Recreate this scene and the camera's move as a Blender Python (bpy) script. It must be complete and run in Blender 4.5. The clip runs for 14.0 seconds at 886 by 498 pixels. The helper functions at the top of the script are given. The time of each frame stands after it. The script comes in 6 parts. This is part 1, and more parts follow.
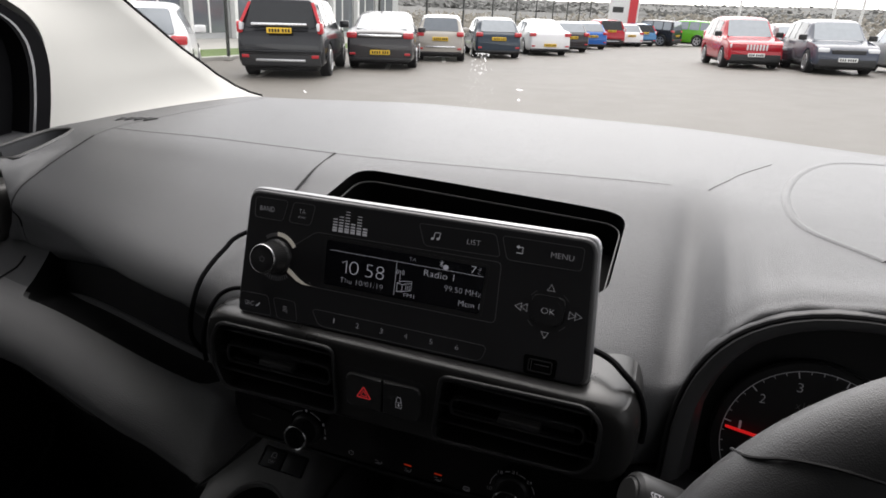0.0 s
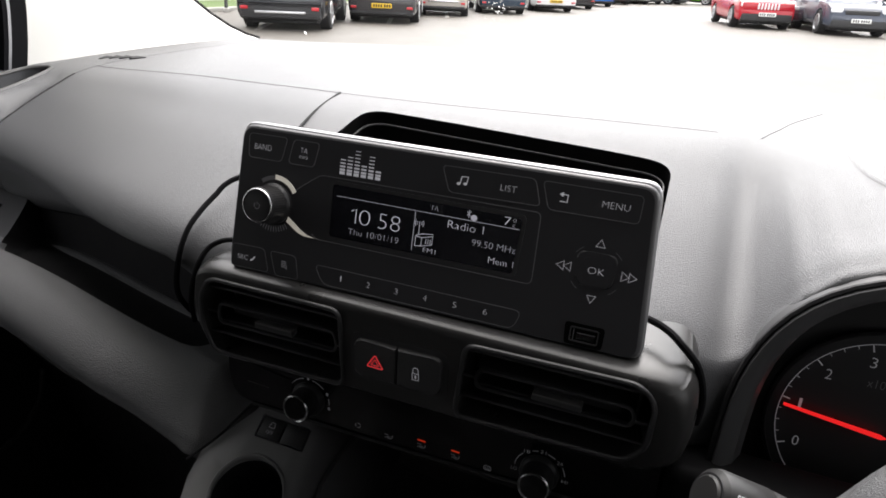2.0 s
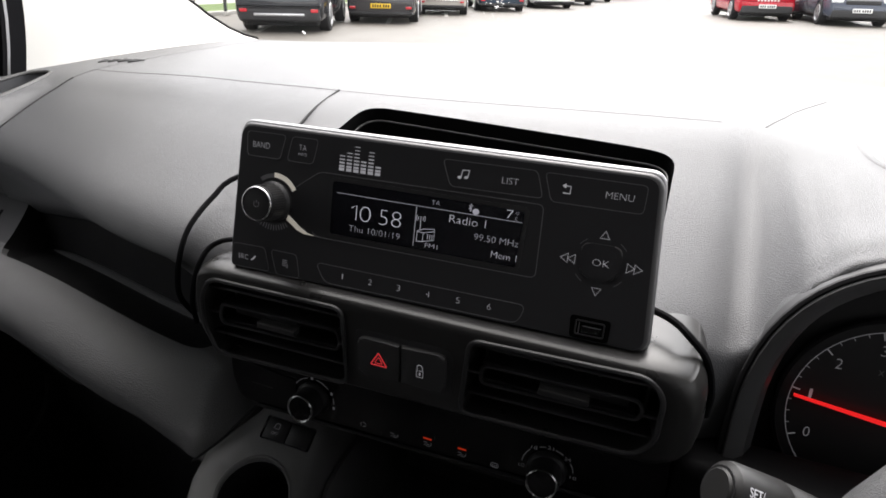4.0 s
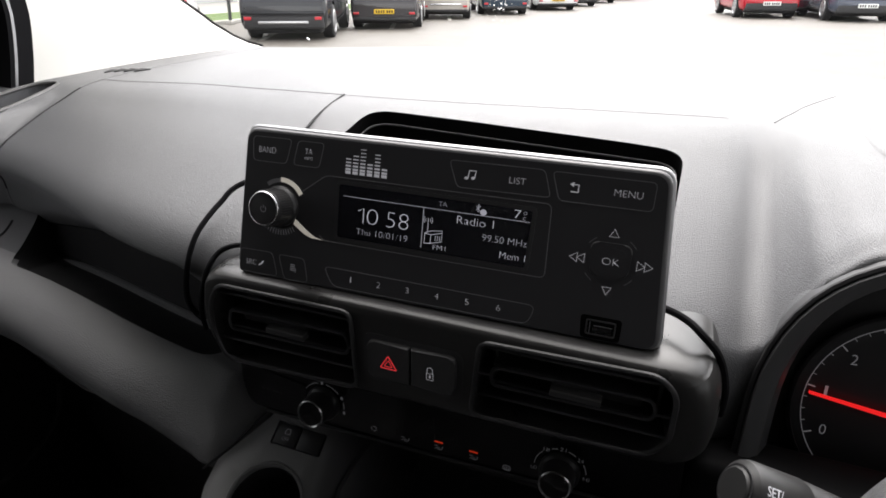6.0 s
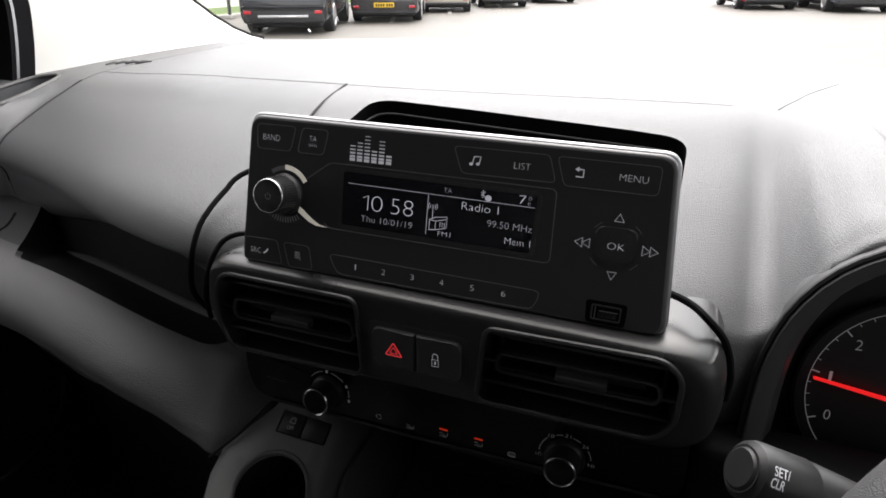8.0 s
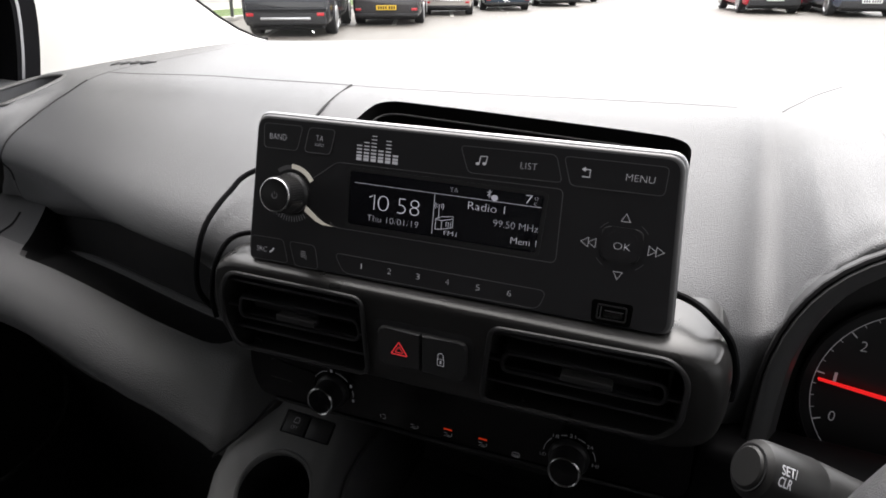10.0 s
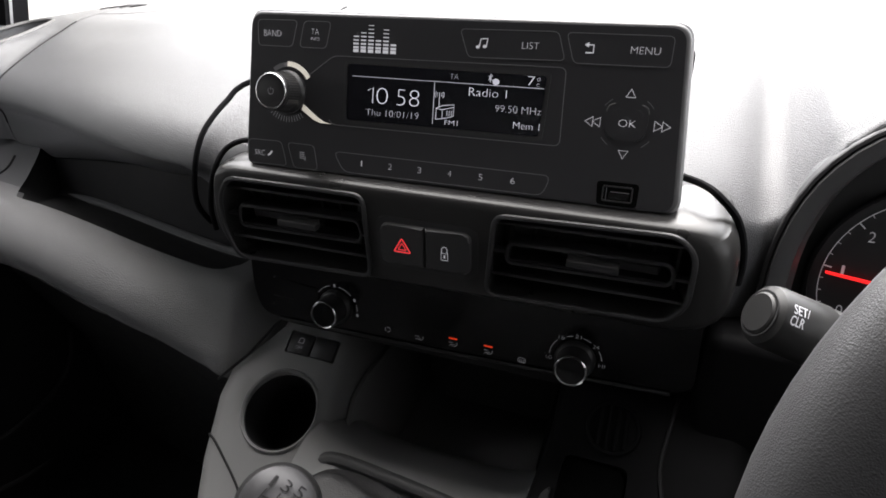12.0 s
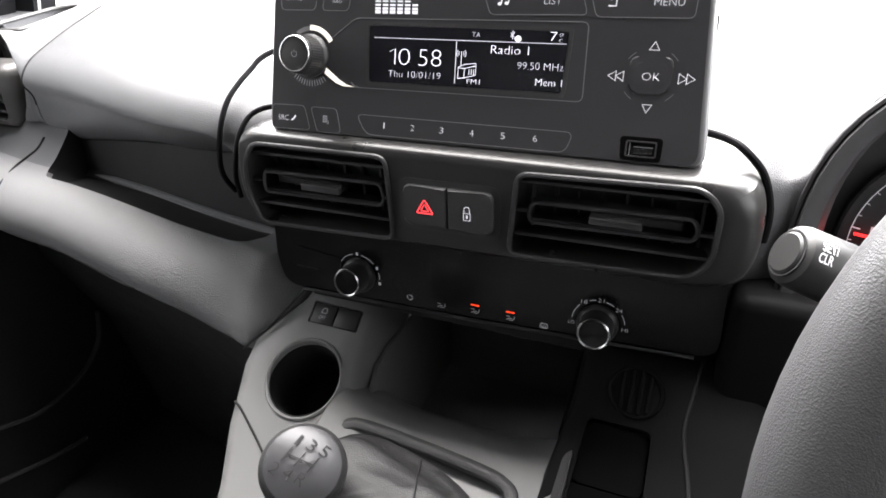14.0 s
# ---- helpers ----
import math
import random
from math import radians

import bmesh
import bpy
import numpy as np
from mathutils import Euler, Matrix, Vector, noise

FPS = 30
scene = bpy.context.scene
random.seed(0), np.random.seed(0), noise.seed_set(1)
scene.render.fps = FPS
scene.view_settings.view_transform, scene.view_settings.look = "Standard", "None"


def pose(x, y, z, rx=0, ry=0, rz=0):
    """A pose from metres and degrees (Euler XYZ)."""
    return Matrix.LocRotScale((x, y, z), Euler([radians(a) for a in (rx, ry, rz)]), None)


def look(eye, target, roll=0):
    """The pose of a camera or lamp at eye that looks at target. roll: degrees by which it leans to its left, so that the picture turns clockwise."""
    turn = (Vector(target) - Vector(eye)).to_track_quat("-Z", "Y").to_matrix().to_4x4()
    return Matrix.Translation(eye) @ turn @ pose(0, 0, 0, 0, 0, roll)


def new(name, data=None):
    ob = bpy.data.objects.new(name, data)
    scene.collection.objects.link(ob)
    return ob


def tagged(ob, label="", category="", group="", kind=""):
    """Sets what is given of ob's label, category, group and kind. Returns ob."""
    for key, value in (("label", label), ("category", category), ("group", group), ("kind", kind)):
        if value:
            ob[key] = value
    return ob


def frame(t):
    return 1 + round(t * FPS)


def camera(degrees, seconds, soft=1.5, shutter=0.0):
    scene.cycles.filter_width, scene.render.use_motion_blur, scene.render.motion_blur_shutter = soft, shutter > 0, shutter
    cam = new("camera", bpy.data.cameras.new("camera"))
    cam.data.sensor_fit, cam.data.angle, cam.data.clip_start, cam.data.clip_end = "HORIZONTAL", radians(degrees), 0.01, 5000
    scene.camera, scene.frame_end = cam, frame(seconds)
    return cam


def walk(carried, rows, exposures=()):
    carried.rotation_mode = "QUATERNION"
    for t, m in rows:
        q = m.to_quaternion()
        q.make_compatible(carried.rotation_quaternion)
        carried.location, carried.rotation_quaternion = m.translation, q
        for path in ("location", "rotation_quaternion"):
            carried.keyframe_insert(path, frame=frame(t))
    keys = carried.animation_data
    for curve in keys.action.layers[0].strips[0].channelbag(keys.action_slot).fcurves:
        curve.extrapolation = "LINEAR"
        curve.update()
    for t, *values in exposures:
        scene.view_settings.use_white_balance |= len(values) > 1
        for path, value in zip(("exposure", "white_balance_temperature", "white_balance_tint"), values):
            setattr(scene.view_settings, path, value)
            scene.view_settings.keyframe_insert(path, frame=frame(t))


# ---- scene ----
from mathutils.bvhtree import BVHTree

cam = camera(70.8, 14.0, soft=1.7)
METRES, EYE, TILT, LEAN, TURN = 0.225, 1.45, -20.6, -3.0, 20.7
ROWS = [
    (0.0, 0.0, 0.0, 0.0, 0.0, 0.0, 0.0),
    (0.5, -0.0538, 0.2626, 0.004, -0.27, -2.72, -0.95),
    (1.0, -0.0635, 0.3547, -0.024, -0.44, -4.11, -0.61),
    (1.5, -0.0669, 0.3414, -0.0375, -0.12, -3.91, -0.71),
    (2.0, -0.0774, 0.3119, -0.0375, -0.02, -3.64, -0.83),
    (4.5, -0.0722, 0.3363, -0.0526, 0.38, -3.71, 0.51),
    (5.0, -0.0814, 0.3286, -0.0556, 0.53, -3.51, 0.52),
    (5.5, -0.096, 0.3348, -0.0641, 0.77, -3.58, 0.7),
    (6.0, -0.0742, 0.3426, -0.0573, 0.88, -3.36, 1.36),
    (6.5, -0.076, 0.3323, -0.0536, 0.96, -3.47, 1.55),
    (7.0, -0.1002, 0.3481, -0.0693, 1.21, -3.63, 1.03),
    (7.5, -0.0969, 0.3534, -0.0782, 0.96, -4.03, 0.75),
    (8.0, -0.0855, 0.3403, -0.079, 0.96, -3.89, 1.62),
    (10.5, -0.102, 0.336, -0.0874, 1.14, -3.62, 1.3),
    (11.0, -0.1054, 0.3327, -0.0942, 1.26, -3.59, 1.29),
    (11.5, -0.119, 0.3076, -0.1836, 0.85, -3.7, 1.36),
    (12.0, -0.1146, 0.3421, -0.3192, 0.98, -6.06, 2.7),
    (12.5, -0.1233, 0.3269, -0.4022, 1.81, -6.53, 2.69),
    (13.0, -0.1059, 0.3329, -0.4241, 2.47, -6.44, 3.68),
    (13.5, -0.1204, 0.3309, -0.4164, 2.54, -6.48, 3.43),
    (14.0, -0.1292, 0.3232, -0.4179, 2.69, -6.41, 3.11),
]
EXPOSURES = [(0.0, 0.93, 6650, 14), (0.3, 1.03, 6650, 14), (0.8, 1.53, 6650, 14), (1.4, 1.73, 6650, 14), (2.2, 1.73, 6650, 14), (4.3, 1.73, 6650, 14), (8.2, 1.73, 6650, 14), (11.0, 1.88, 6650, 14), (11.5, 2.15, 6650, 14), (12.0, 2.58, 6650, 14), (12.5, 3.4, 6650, 14), (13.0, 3.85, 6650, 14), (14.0, 4.05, 6650, 14)]
walk(cam, [(t, pose(0, 0, EYE, TILT, LEAN, TURN) @ pose(METRES * x, METRES * y, METRES * z, 90 + pitch, roll, yaw)) for t, x, y, z, yaw, pitch, roll in ROWS], EXPOSURES)

# ---- daylight: a bright overcast sky and a weak, wide sun ----
world = bpy.data.worlds.new("overcast_sky")
world.use_nodes = True
scene.world = world
wn = world.node_tree.nodes
sky = wn.new("ShaderNodeTexSky")
sky.sky_type = "NISHITA"
sky.sun_disc = False
sky.sun_elevation, sky.sun_rotation = radians(50), radians(-8)
sky.dust_density, sky.air_density = 1.2, 1.0
pale = wn.new("ShaderNodeHueSaturation")
pale.inputs["Saturation"].default_value = 0.12
world.node_tree.links.new(sky.outputs["Color"], pale.inputs["Color"])
world.node_tree.links.new(pale.outputs["Color"], wn["Background"].inputs["Color"])
wn["Background"].inputs["Strength"].default_value = 0.22
sun_data = bpy.data.lights.new("sun", "SUN")
sun_data.energy, sun_data.angle, sun_data.color = 1.1, radians(70), (1.0, 0.97, 0.93)
sun_lamp = new("sun", sun_data)
sun_lamp.matrix_world = look((-4, 27, 57), (0, 0, 0))


# ---- materials ----
def mat(name, colour, rough=0.5, metal=0.0, bump=0.0, grain=600.0, vary=0.15, patch=6.0, spec=0.5, voro=False, emit=None, power=0.0, coat=0.0, rvary=0.08):
    """A node material with patchy colour, roughness that varies and a fine relief; sizes in cells a metre."""
    m = bpy.data.materials.new(name)
    m.use_nodes = True
    nt = m.node_tree
    b = nt.nodes["Principled BSDF"]
    b.inputs["Metallic"].default_value = metal
    b.inputs["Specular IOR Level"].default_value = spec
    b.inputs["Coat Weight"].default_value = coat
    co = nt.nodes.new("ShaderNodeTexCoord")
    n1 = nt.nodes.new("ShaderNodeTexNoise")
    n1.inputs["Scale"].default_value, n1.inputs["Detail"].default_value = patch, 6
    nt.links.new(co.outputs["Object"], n1.inputs["Vector"])
    ramp = nt.nodes.new("ShaderNodeMapRange")
    ramp.inputs["To Min"].default_value, ramp.inputs["To Max"].default_value = 1 - vary, 1 + vary
    nt.links.new(n1.outputs["Fac"], ramp.inputs["Value"])
    mul = nt.nodes.new("ShaderNodeVectorMath")
    mul.operation = "SCALE"
    mul.inputs[0].default_value = colour
    nt.links.new(ramp.outputs["Result"], mul.inputs["Scale"])
    nt.links.new(mul.outputs["Vector"], b.inputs["Base Color"])
    rr = nt.nodes.new("ShaderNodeMapRange")
    rr.inputs["To Min"].default_value, rr.inputs["To Max"].default_value = max(0.02, rough - rvary), min(1, rough + rvary)
    n2 = nt.nodes.new("ShaderNodeTexNoise")
    n2.inputs["Scale"].default_value, n2.inputs["Detail"].default_value = patch * 7, 4
    nt.links.new(co.outputs["Object"], n2.inputs["Vector"])
    nt.links.new(n2.outputs["Fac"], rr.inputs["Value"])
    nt.links.new(rr.outputs["Result"], b.inputs["Roughness"])
    if bump:
        g = nt.nodes.new("ShaderNodeTexVoronoi" if voro else "ShaderNodeTexNoise")
        g.inputs["Scale"].default_value = grain
        nt.links.new(co.outputs["Object"], g.inputs["Vector"])
        bp = nt.nodes.new("ShaderNodeBump")
        bp.inputs["Strength"].default_value, bp.inputs["Distance"].default_value = bump, 0.6 / grain
        nt.links.new(g.outputs["Distance" if voro else "Fac"], bp.inputs["Height"])
        nt.links.new(bp.outputs["Normal"], b.inputs["Normal"])
    if emit:
        b.inputs["Emission Color"].default_value, b.inputs["Emission Strength"].default_value = (*emit, 1), power
    return m


def glass(name, tint, gloss=1.0):
    """Thin clear glass: light goes straight through, and a little more is mirrored at a grazing angle."""
    m = bpy.data.materials.new(name)
    m.use_nodes = True
    nt = m.node_tree
    nt.nodes.remove(nt.nodes["Principled BSDF"])
    tr, gl, mix, lw, pw, ma = (nt.nodes.new("ShaderNode" + k) for k in ("BsdfTransparent", "BsdfGlossy", "MixShader", "LayerWeight", "Math", "Math"))
    tr.inputs["Color"].default_value = (*tint, 1)
    gl.inputs["Roughness"].default_value = 0.02
    pw.operation, ma.operation = "POWER", "MULTIPLY_ADD"
    pw.inputs[1].default_value = 5
    ma.inputs[1].default_value, ma.inputs[2].default_value = 0.5 * gloss, 0.04 * gloss
    nt.links.new(lw.outputs["Facing"], pw.inputs[0])
    nt.links.new(pw.outputs["Value"], ma.inputs[0])
    nt.links.new(ma.outputs["Value"], mix.inputs["Fac"])
    nt.links.new(tr.outputs["BSDF"], mix.inputs[1])
    nt.links.new(gl.outputs["BSDF"], mix.inputs[2])
    nt.links.new(mix.outputs["Shader"], nt.nodes["Material Output"].inputs["Surface"])
    return m


M_DASH = mat("grained_grey_dash_plastic", (0.1, 0.102, 0.106), 0.42, bump=0.7, grain=1200, voro=True, vary=0.03, rvary=0.03)
M_LOWER = mat("dark_grained_plastic", (0.032, 0.0325, 0.033), 0.5, bump=0.3, grain=900, voro=True, vary=0.1)
M_CONSOLE = mat("smooth_grey_console_plastic", (0.22, 0.22, 0.22), 0.42, bump=0.2, grain=1200, vary=0.08)
M_BEZEL = mat("satin_charcoal_trim", (0.07, 0.069, 0.067), 0.4, bump=0.08, grain=1500, vary=0.08)
M_VENT = mat("black_vent_plastic", (0.028, 0.028, 0.029), 0.38, bump=0.06, grain=1200)
M_PANEL = mat("smoked_black_panel", (0.0035, 0.0035, 0.0038), 0.22, vary=0.3)
M_BLACK = mat("matt_black_rubber", (0.008, 0.008, 0.009), 0.75)
# near-black; shade inside the shelf pocket is put into this colour
M_DARK = mat("dark_shade_plastic", (0.012, 0.012, 0.013), 0.7, bump=0.1)
M_PLATE = mat("matt_anthracite_faceplate", (0.021, 0.021, 0.0228), 0.43, bump=0.06, grain=2200, vary=0.06)
M_EDGE = mat("satin_silver_edge", (0.36, 0.36, 0.37), 0.38, metal=0.9)
M_SCREEN = mat("glossy_display_glass", (0.004, 0.004, 0.006), 0.22, vary=0.3)
M_LCD = mat("lit_display_segments", (0.7, 0.7, 0.75), 0.5, emit=(0.85, 0.87, 1.0), power=0.1)
M_LCD_DIM = mat("dim_display_segments", (0.5, 0.5, 0.55), 0.5, emit=(0.85, 0.87, 1.0), power=0.07)
# a faint glow is added to the print to brighten it
M_PRINT = mat("pale_glowing_print", (0.55, 0.56, 0.58), 0.5, emit=(0.9, 0.92, 1.0), power=0.05)
M_LINE = mat("fine_grey_key_line", (0.16, 0.16, 0.165), 0.5)
M_CREAM = mat("pale_ivory_backlit_accent", (0.75, 0.72, 0.64), 0.4, emit=(1.0, 0.95, 0.82), power=0.06)
M_CHROME = mat("polished_chrome", (0.75, 0.75, 0.76), 0.25, metal=1.0)
M_RED = mat("red_backlit_symbol", (0.6, 0.02, 0.02), 0.5, emit=(1.0, 0.07, 0.08), power=0.12)
M_AMBER = mat("orange_lit_marker", (0.6, 0.05, 0.01), 0.5, emit=(1.0, 0.06, 0.015), power=0.07)
M_NEEDLE = mat("red_lit_needle", (0.7, 0.02, 0.02), 0.5, emit=(1.0, 0.02, 0.02), power=0.22)
M_GREEN = mat("green_lit_telltale", (0.02, 0.5, 0.05), 0.5, emit=(0.05, 0.9, 0.1), power=0.25)
M_SCALE = mat("soft_white_dial_print", (0.45, 0.45, 0.46), 0.5, emit=(0.9, 0.92, 1.0), power=0.022)
M_DIAL = mat("matt_black_dial", (0.01, 0.01, 0.011), 0.5)
M_LEATHER = mat("black_grained_leather", (0.064, 0.064, 0.066), 0.42, bump=0.34, grain=1650, voro=True, vary=0.12)
M_KNOB = mat("dark_metallic_knob_cap", (0.065, 0.065, 0.068), 0.4, metal=0.5, bump=0.1, grain=1800, vary=0.06)
M_PILLAR = mat("ivory_pillar_trim", (0.7, 0.69, 0.645), 0.7, bump=0.1, grain=1600, vary=0.03)
M_LINER = mat("dark_grey_headliner", (0.03, 0.03, 0.03), 0.9, bump=0.1, grain=700)
M_SEAL = mat("black_window_seal", (0.006, 0.006, 0.007), 0.85, spec=0.12)
M_ROLL = mat("grained_grey_roll_plastic", (0.21, 0.211, 0.214), 0.36, bump=1.0, grain=1000, voro=True, vary=0.08)
# console plastic with the shade on its right put into a near-black colour
M_SHOULDER = mat("shade_black_shoulder_plastic", (0.0065, 0.0065, 0.007), 0.6, bump=0.1, grain=1200, spec=0.08)
# replaces the headliner grey; shelf shade is put into this dark colour
M_LINER = mat("shade_dimmed_plastic", (0.02, 0.02, 0.021), 0.4, bump=0.3, grain=1200, vary=0.08)
# near-black; the darkness inside the tray is put into this colour
M_VOID = mat("near_black_matt", (0.003, 0.003, 0.003), 0.9, spec=0.05)
M_SURROUND = mat("satin_black_vent_surround", (0.02, 0.0198, 0.0193), 0.3, bump=0.08, grain=1500, vary=0.08)
M_GAITER = mat("soft_black_gaiter_leather", (0.028, 0.028, 0.0285), 0.5, bump=0.25, grain=900, voro=True, vary=0.1)
M_STALK = mat("smooth_charcoal_stalk", (0.013, 0.013, 0.0127), 0.45, bump=0.05, grain=1600, vary=0.06)
M_CHAMFER = mat("satin_grey_chamfer", (0.1, 0.1, 0.103), 0.35, metal=0.3, vary=0.05)
M_HOODRING = mat("smooth_charcoal_hood_ring", (0.055, 0.055, 0.057), 0.5, bump=0.08, grain=1500, vary=0.06)
# headliner colour lowered to cut the light it bounces
M_HEADLINER = mat("dimmed_headliner_felt", (0.1, 0.096, 0.09), 0.9, bump=0.1, grain=700)
M_CARPET = mat("charcoal_carpet", (0.03, 0.03, 0.032), 0.95, bump=0.5, grain=500)
M_GLASS = glass("windscreen_glass", (0.96, 0.975, 0.96), 0.3)
# side glass is darkened in place of occupants who would block the light
M_SIDEGLASS = glass("dimmed_side_glass", (0.16, 0.165, 0.16), 0.3)
M_DIMGLASS = glass("dimmed_right_glass", (0.32, 0.325, 0.32), 0.3)
# this grey print gets a weaker added glow
M_DIM = mat("dim_grey_print", (0.28, 0.28, 0.29), 0.5, emit=(0.9, 0.92, 1.0), power=0.012)
M_FLECK = bpy.data.materials.new("white_dried_water_marks")
M_FLECK.use_nodes = True
_t = M_FLECK.node_tree
_k = _t.nodes.new("ShaderNodeBsdfTranslucent")
_k.inputs["Color"].default_value = (0.95, 0.95, 0.95, 1)
_c, _m = _t.nodes.new("ShaderNodeBsdfTransparent"), _t.nodes.new("ShaderNodeMixShader")
_m.inputs["Fac"].default_value = 0.6
_t.links.new(_c.outputs["BSDF"], _m.inputs[1])
_t.links.new(_k.outputs["BSDF"], _m.inputs[2])
_t.links.new(_m.outputs["Shader"], _t.nodes["Material Output"].inputs["Surface"])


# ---- building helpers: the cabin is drawn round the eye and brought to true size by CABIN ----
CABIN = Matrix.Translation((0, 0, EYE)) @ Matrix.Scale(1.25, 4) @ Matrix.Translation((0, 0, -EYE))


def thing(name, base, label, category, group="", kind="", cabin=True):
    ob = new(name)
    ob.empty_display_size = 0.05
    ob.location = CABIN @ Vector(base) if cabin else Vector(base)
    bpy.context.view_layer.update()
    return tagged(ob, label, category, group, kind)


def part(name, bm, material, parent=None, label="", cabin=True, smooth=35, kind="", local=False):
    """Links a bmesh as ONE mesh object under a thing or a part."""
    if cabin:
        bm.transform(CABIN)
    if parent and not local:
        up, shift = parent, Vector()
        while up:
            shift += up.location
            up = up.parent
        bm.transform(Matrix.Translation(-shift))
    bmesh.ops.recalc_face_normals(bm, faces=bm.faces)
    me = bpy.data.meshes.new(name)
    bm.to_mesh(me)
    bm.free()
    me.materials.append(material)
    if smooth:
        me.shade_smooth()
        me.set_sharp_from_angle(angle=radians(smooth))
    ob = new(name, me)
    ob.parent = parent
    return tagged(ob, label, kind=kind)


def structure(name, bm, material, label, category, cabin=True, smooth=35):
    ob = part(name, bm, material, None, cabin=cabin, smooth=smooth)
    return tagged(ob, label, category, kind="structure")


def box(x0, x1, y0, y1, z0, z1, bevel=0.0, seg=2, m=None, bm=None):
    bm = bm or bmesh.new()
    got = bmesh.ops.create_cube(bm, size=1, matrix=Matrix.Translation(((x0 + x1) / 2, (y0 + y1) / 2, (z0 + z1) / 2)) @ Matrix.Diagonal((x1 - x0, y1 - y0, z1 - z0, 1)))
    if bevel:
        edges = list({e for v in got["verts"] for e in v.link_edges})
        bmesh.ops.bevel(bm, geom=edges, offset=bevel, segments=seg, affect="EDGES", profile=0.5)
    if m is not None:
        bm.transform(m)
    return bm


def spline(pts, n):
    """n + 1 points of a smooth curve through pts."""
    pts = [Vector(p) for p in pts]
    out, k = [], len(pts) - 1
    for i in range(n + 1):
        s = i / n * k
        j = min(int(s), k - 1)
        f = s - j
        a, b, c, d = pts[max(j - 1, 0)], pts[j], pts[j + 1], pts[min(j + 2, k)]
        out.append(0.5 * (2 * b + (c - a) * f + (2 * a - 5 * b + 4 * c - d) * f * f + (3 * b - a - 3 * c + d) * f ** 3))
    return out


def loft(rows, closed=False, caps=False, bm=None):
    """A skin over rows of points."""
    bm = bm or bmesh.new()
    vs = [[bm.verts.new(p) for p in r] for r in rows]
    n = len(rows[0])
    for a, b in zip(vs, vs[1:]):
        for i in range(n if closed else n - 1):
            j = (i + 1) % n
            bm.faces.new((a[i], a[j], b[j], b[i]))
    if caps:
        bm.faces.new(vs[0])
        bm.faces.new(list(reversed(vs[-1])))
    return bm


def tube(path, r, sides=8, n=0, bm=None, flat=1.0, taper=None):
    """A round cord along a path."""
    pts = spline(path, n) if n else [Vector(p) for p in path]
    rows = []
    side = None
    for i, p in enumerate(pts):
        d = (pts[min(i + 1, len(pts) - 1)] - pts[max(i - 1, 0)]).normalized()
        if side is None:
            side = d.cross(Vector((0, 0, 1)))
            if side.length < 0.1:
                side = d.cross(Vector((1, 0, 0)))
        side = (side - d * side.dot(d)).normalized()
        up = d.cross(side)
        rr = r * (taper(i / (len(pts) - 1)) if taper else 1)
        rows.append([p + rr * (math.cos(a) * side + flat * math.sin(a) * up) for a in (2 * math.pi * k / sides for k in range(sides))])
    return loft(rows, closed=True, caps=True, bm=bm)


def turned(profile, m=None, sides=32, bm=None, ring=False):
    """A turned shape: (radius, height) pairs about the z axis; ring: the profile closes on itself."""
    if ring:
        profile = [*profile, profile[0]]
    rows = [[Vector((r * math.cos(a), r * math.sin(a), h)) for a in (2 * math.pi * k / sides for k in range(sides))] for r, h in profile]
    bm = loft(rows, closed=True, caps=not ring, bm=bm)
    if ring:
        bmesh.ops.remove_doubles(bm, verts=bm.verts, dist=1e-7)
    if m is not None:
        bm.transform(m)
    return bm


def rounded(pts, r, n=4):
    """The outline of a flat polygon with rounded corners."""
    out = []
    for i, p in enumerate(pts):
        p, a, b = Vector(p), Vector(pts[i - 1]), Vector(pts[(i + 1) % len(pts)])
        ra = p + (a - p).normalized() * min(r, (a - p).length / 2)
        rb = p + (b - p).normalized() * min(r, (b - p).length / 2)
        out += [(ra * (1 - f) ** 2 + p * 2 * f * (1 - f) + rb * f * f) for f in (k / n for k in range(n + 1))]
    return out


def slab(outline, w0, w1, m=None, bevel=0.0, bm=None):
    """A flat outline in x, y pulled from height w0 to w1."""
    bm = bm or bmesh.new()
    lo = [bm.verts.new((p[0], p[1], w0)) for p in outline]
    hi = [bm.verts.new((p[0], p[1], w1)) for p in outline]
    n = len(lo)
    bm.faces.new(list(reversed(lo)))
    top = bm.faces.new(hi)
    for i in range(n):
        bm.faces.new((lo[i], lo[(i + 1) % n], hi[(i + 1) % n], hi[i]))
    if bevel:
        bmesh.ops.bevel(bm, geom=list(top.edges), offset=bevel, segments=3, affect="EDGES", profile=0.5)
        flat = [f for f in bm.faces if all(abs(v.co.z - w1) < 1e-6 for v in f.verts)]
        if flat:  # a narrow margin keeps the face itself flat in shading
            bmesh.ops.inset_region(bm, faces=flat, thickness=bevel * 0.4)
    if m is not None:
        bm.transform(m)
    return bm


def ribbon(pts, width, w, m, closed=True, bm=None, h=0.00015):
    """A thin raised line along a flat outline."""
    bm = bm or bmesh.new()
    pts = [Vector((p[0], p[1])) for p in pts]
    n = len(pts)
    rows = []
    for i, p in enumerate(pts):
        a = pts[i - 1] if closed or i else p
        b = pts[(i + 1) % n] if closed or i < n - 1 else p
        d = (b - a).normalized()
        s = Vector((-d.y, d.x)) * width / 2
        rows.append([m @ Vector((*(p - s), w)), m @ Vector((*(p - s), w + h)), m @ Vector((*(p + s), w + h)), m @ Vector((*(p + s), w))])
    if closed:
        rows.append(rows[0])
    return loft(rows, bm=bm)


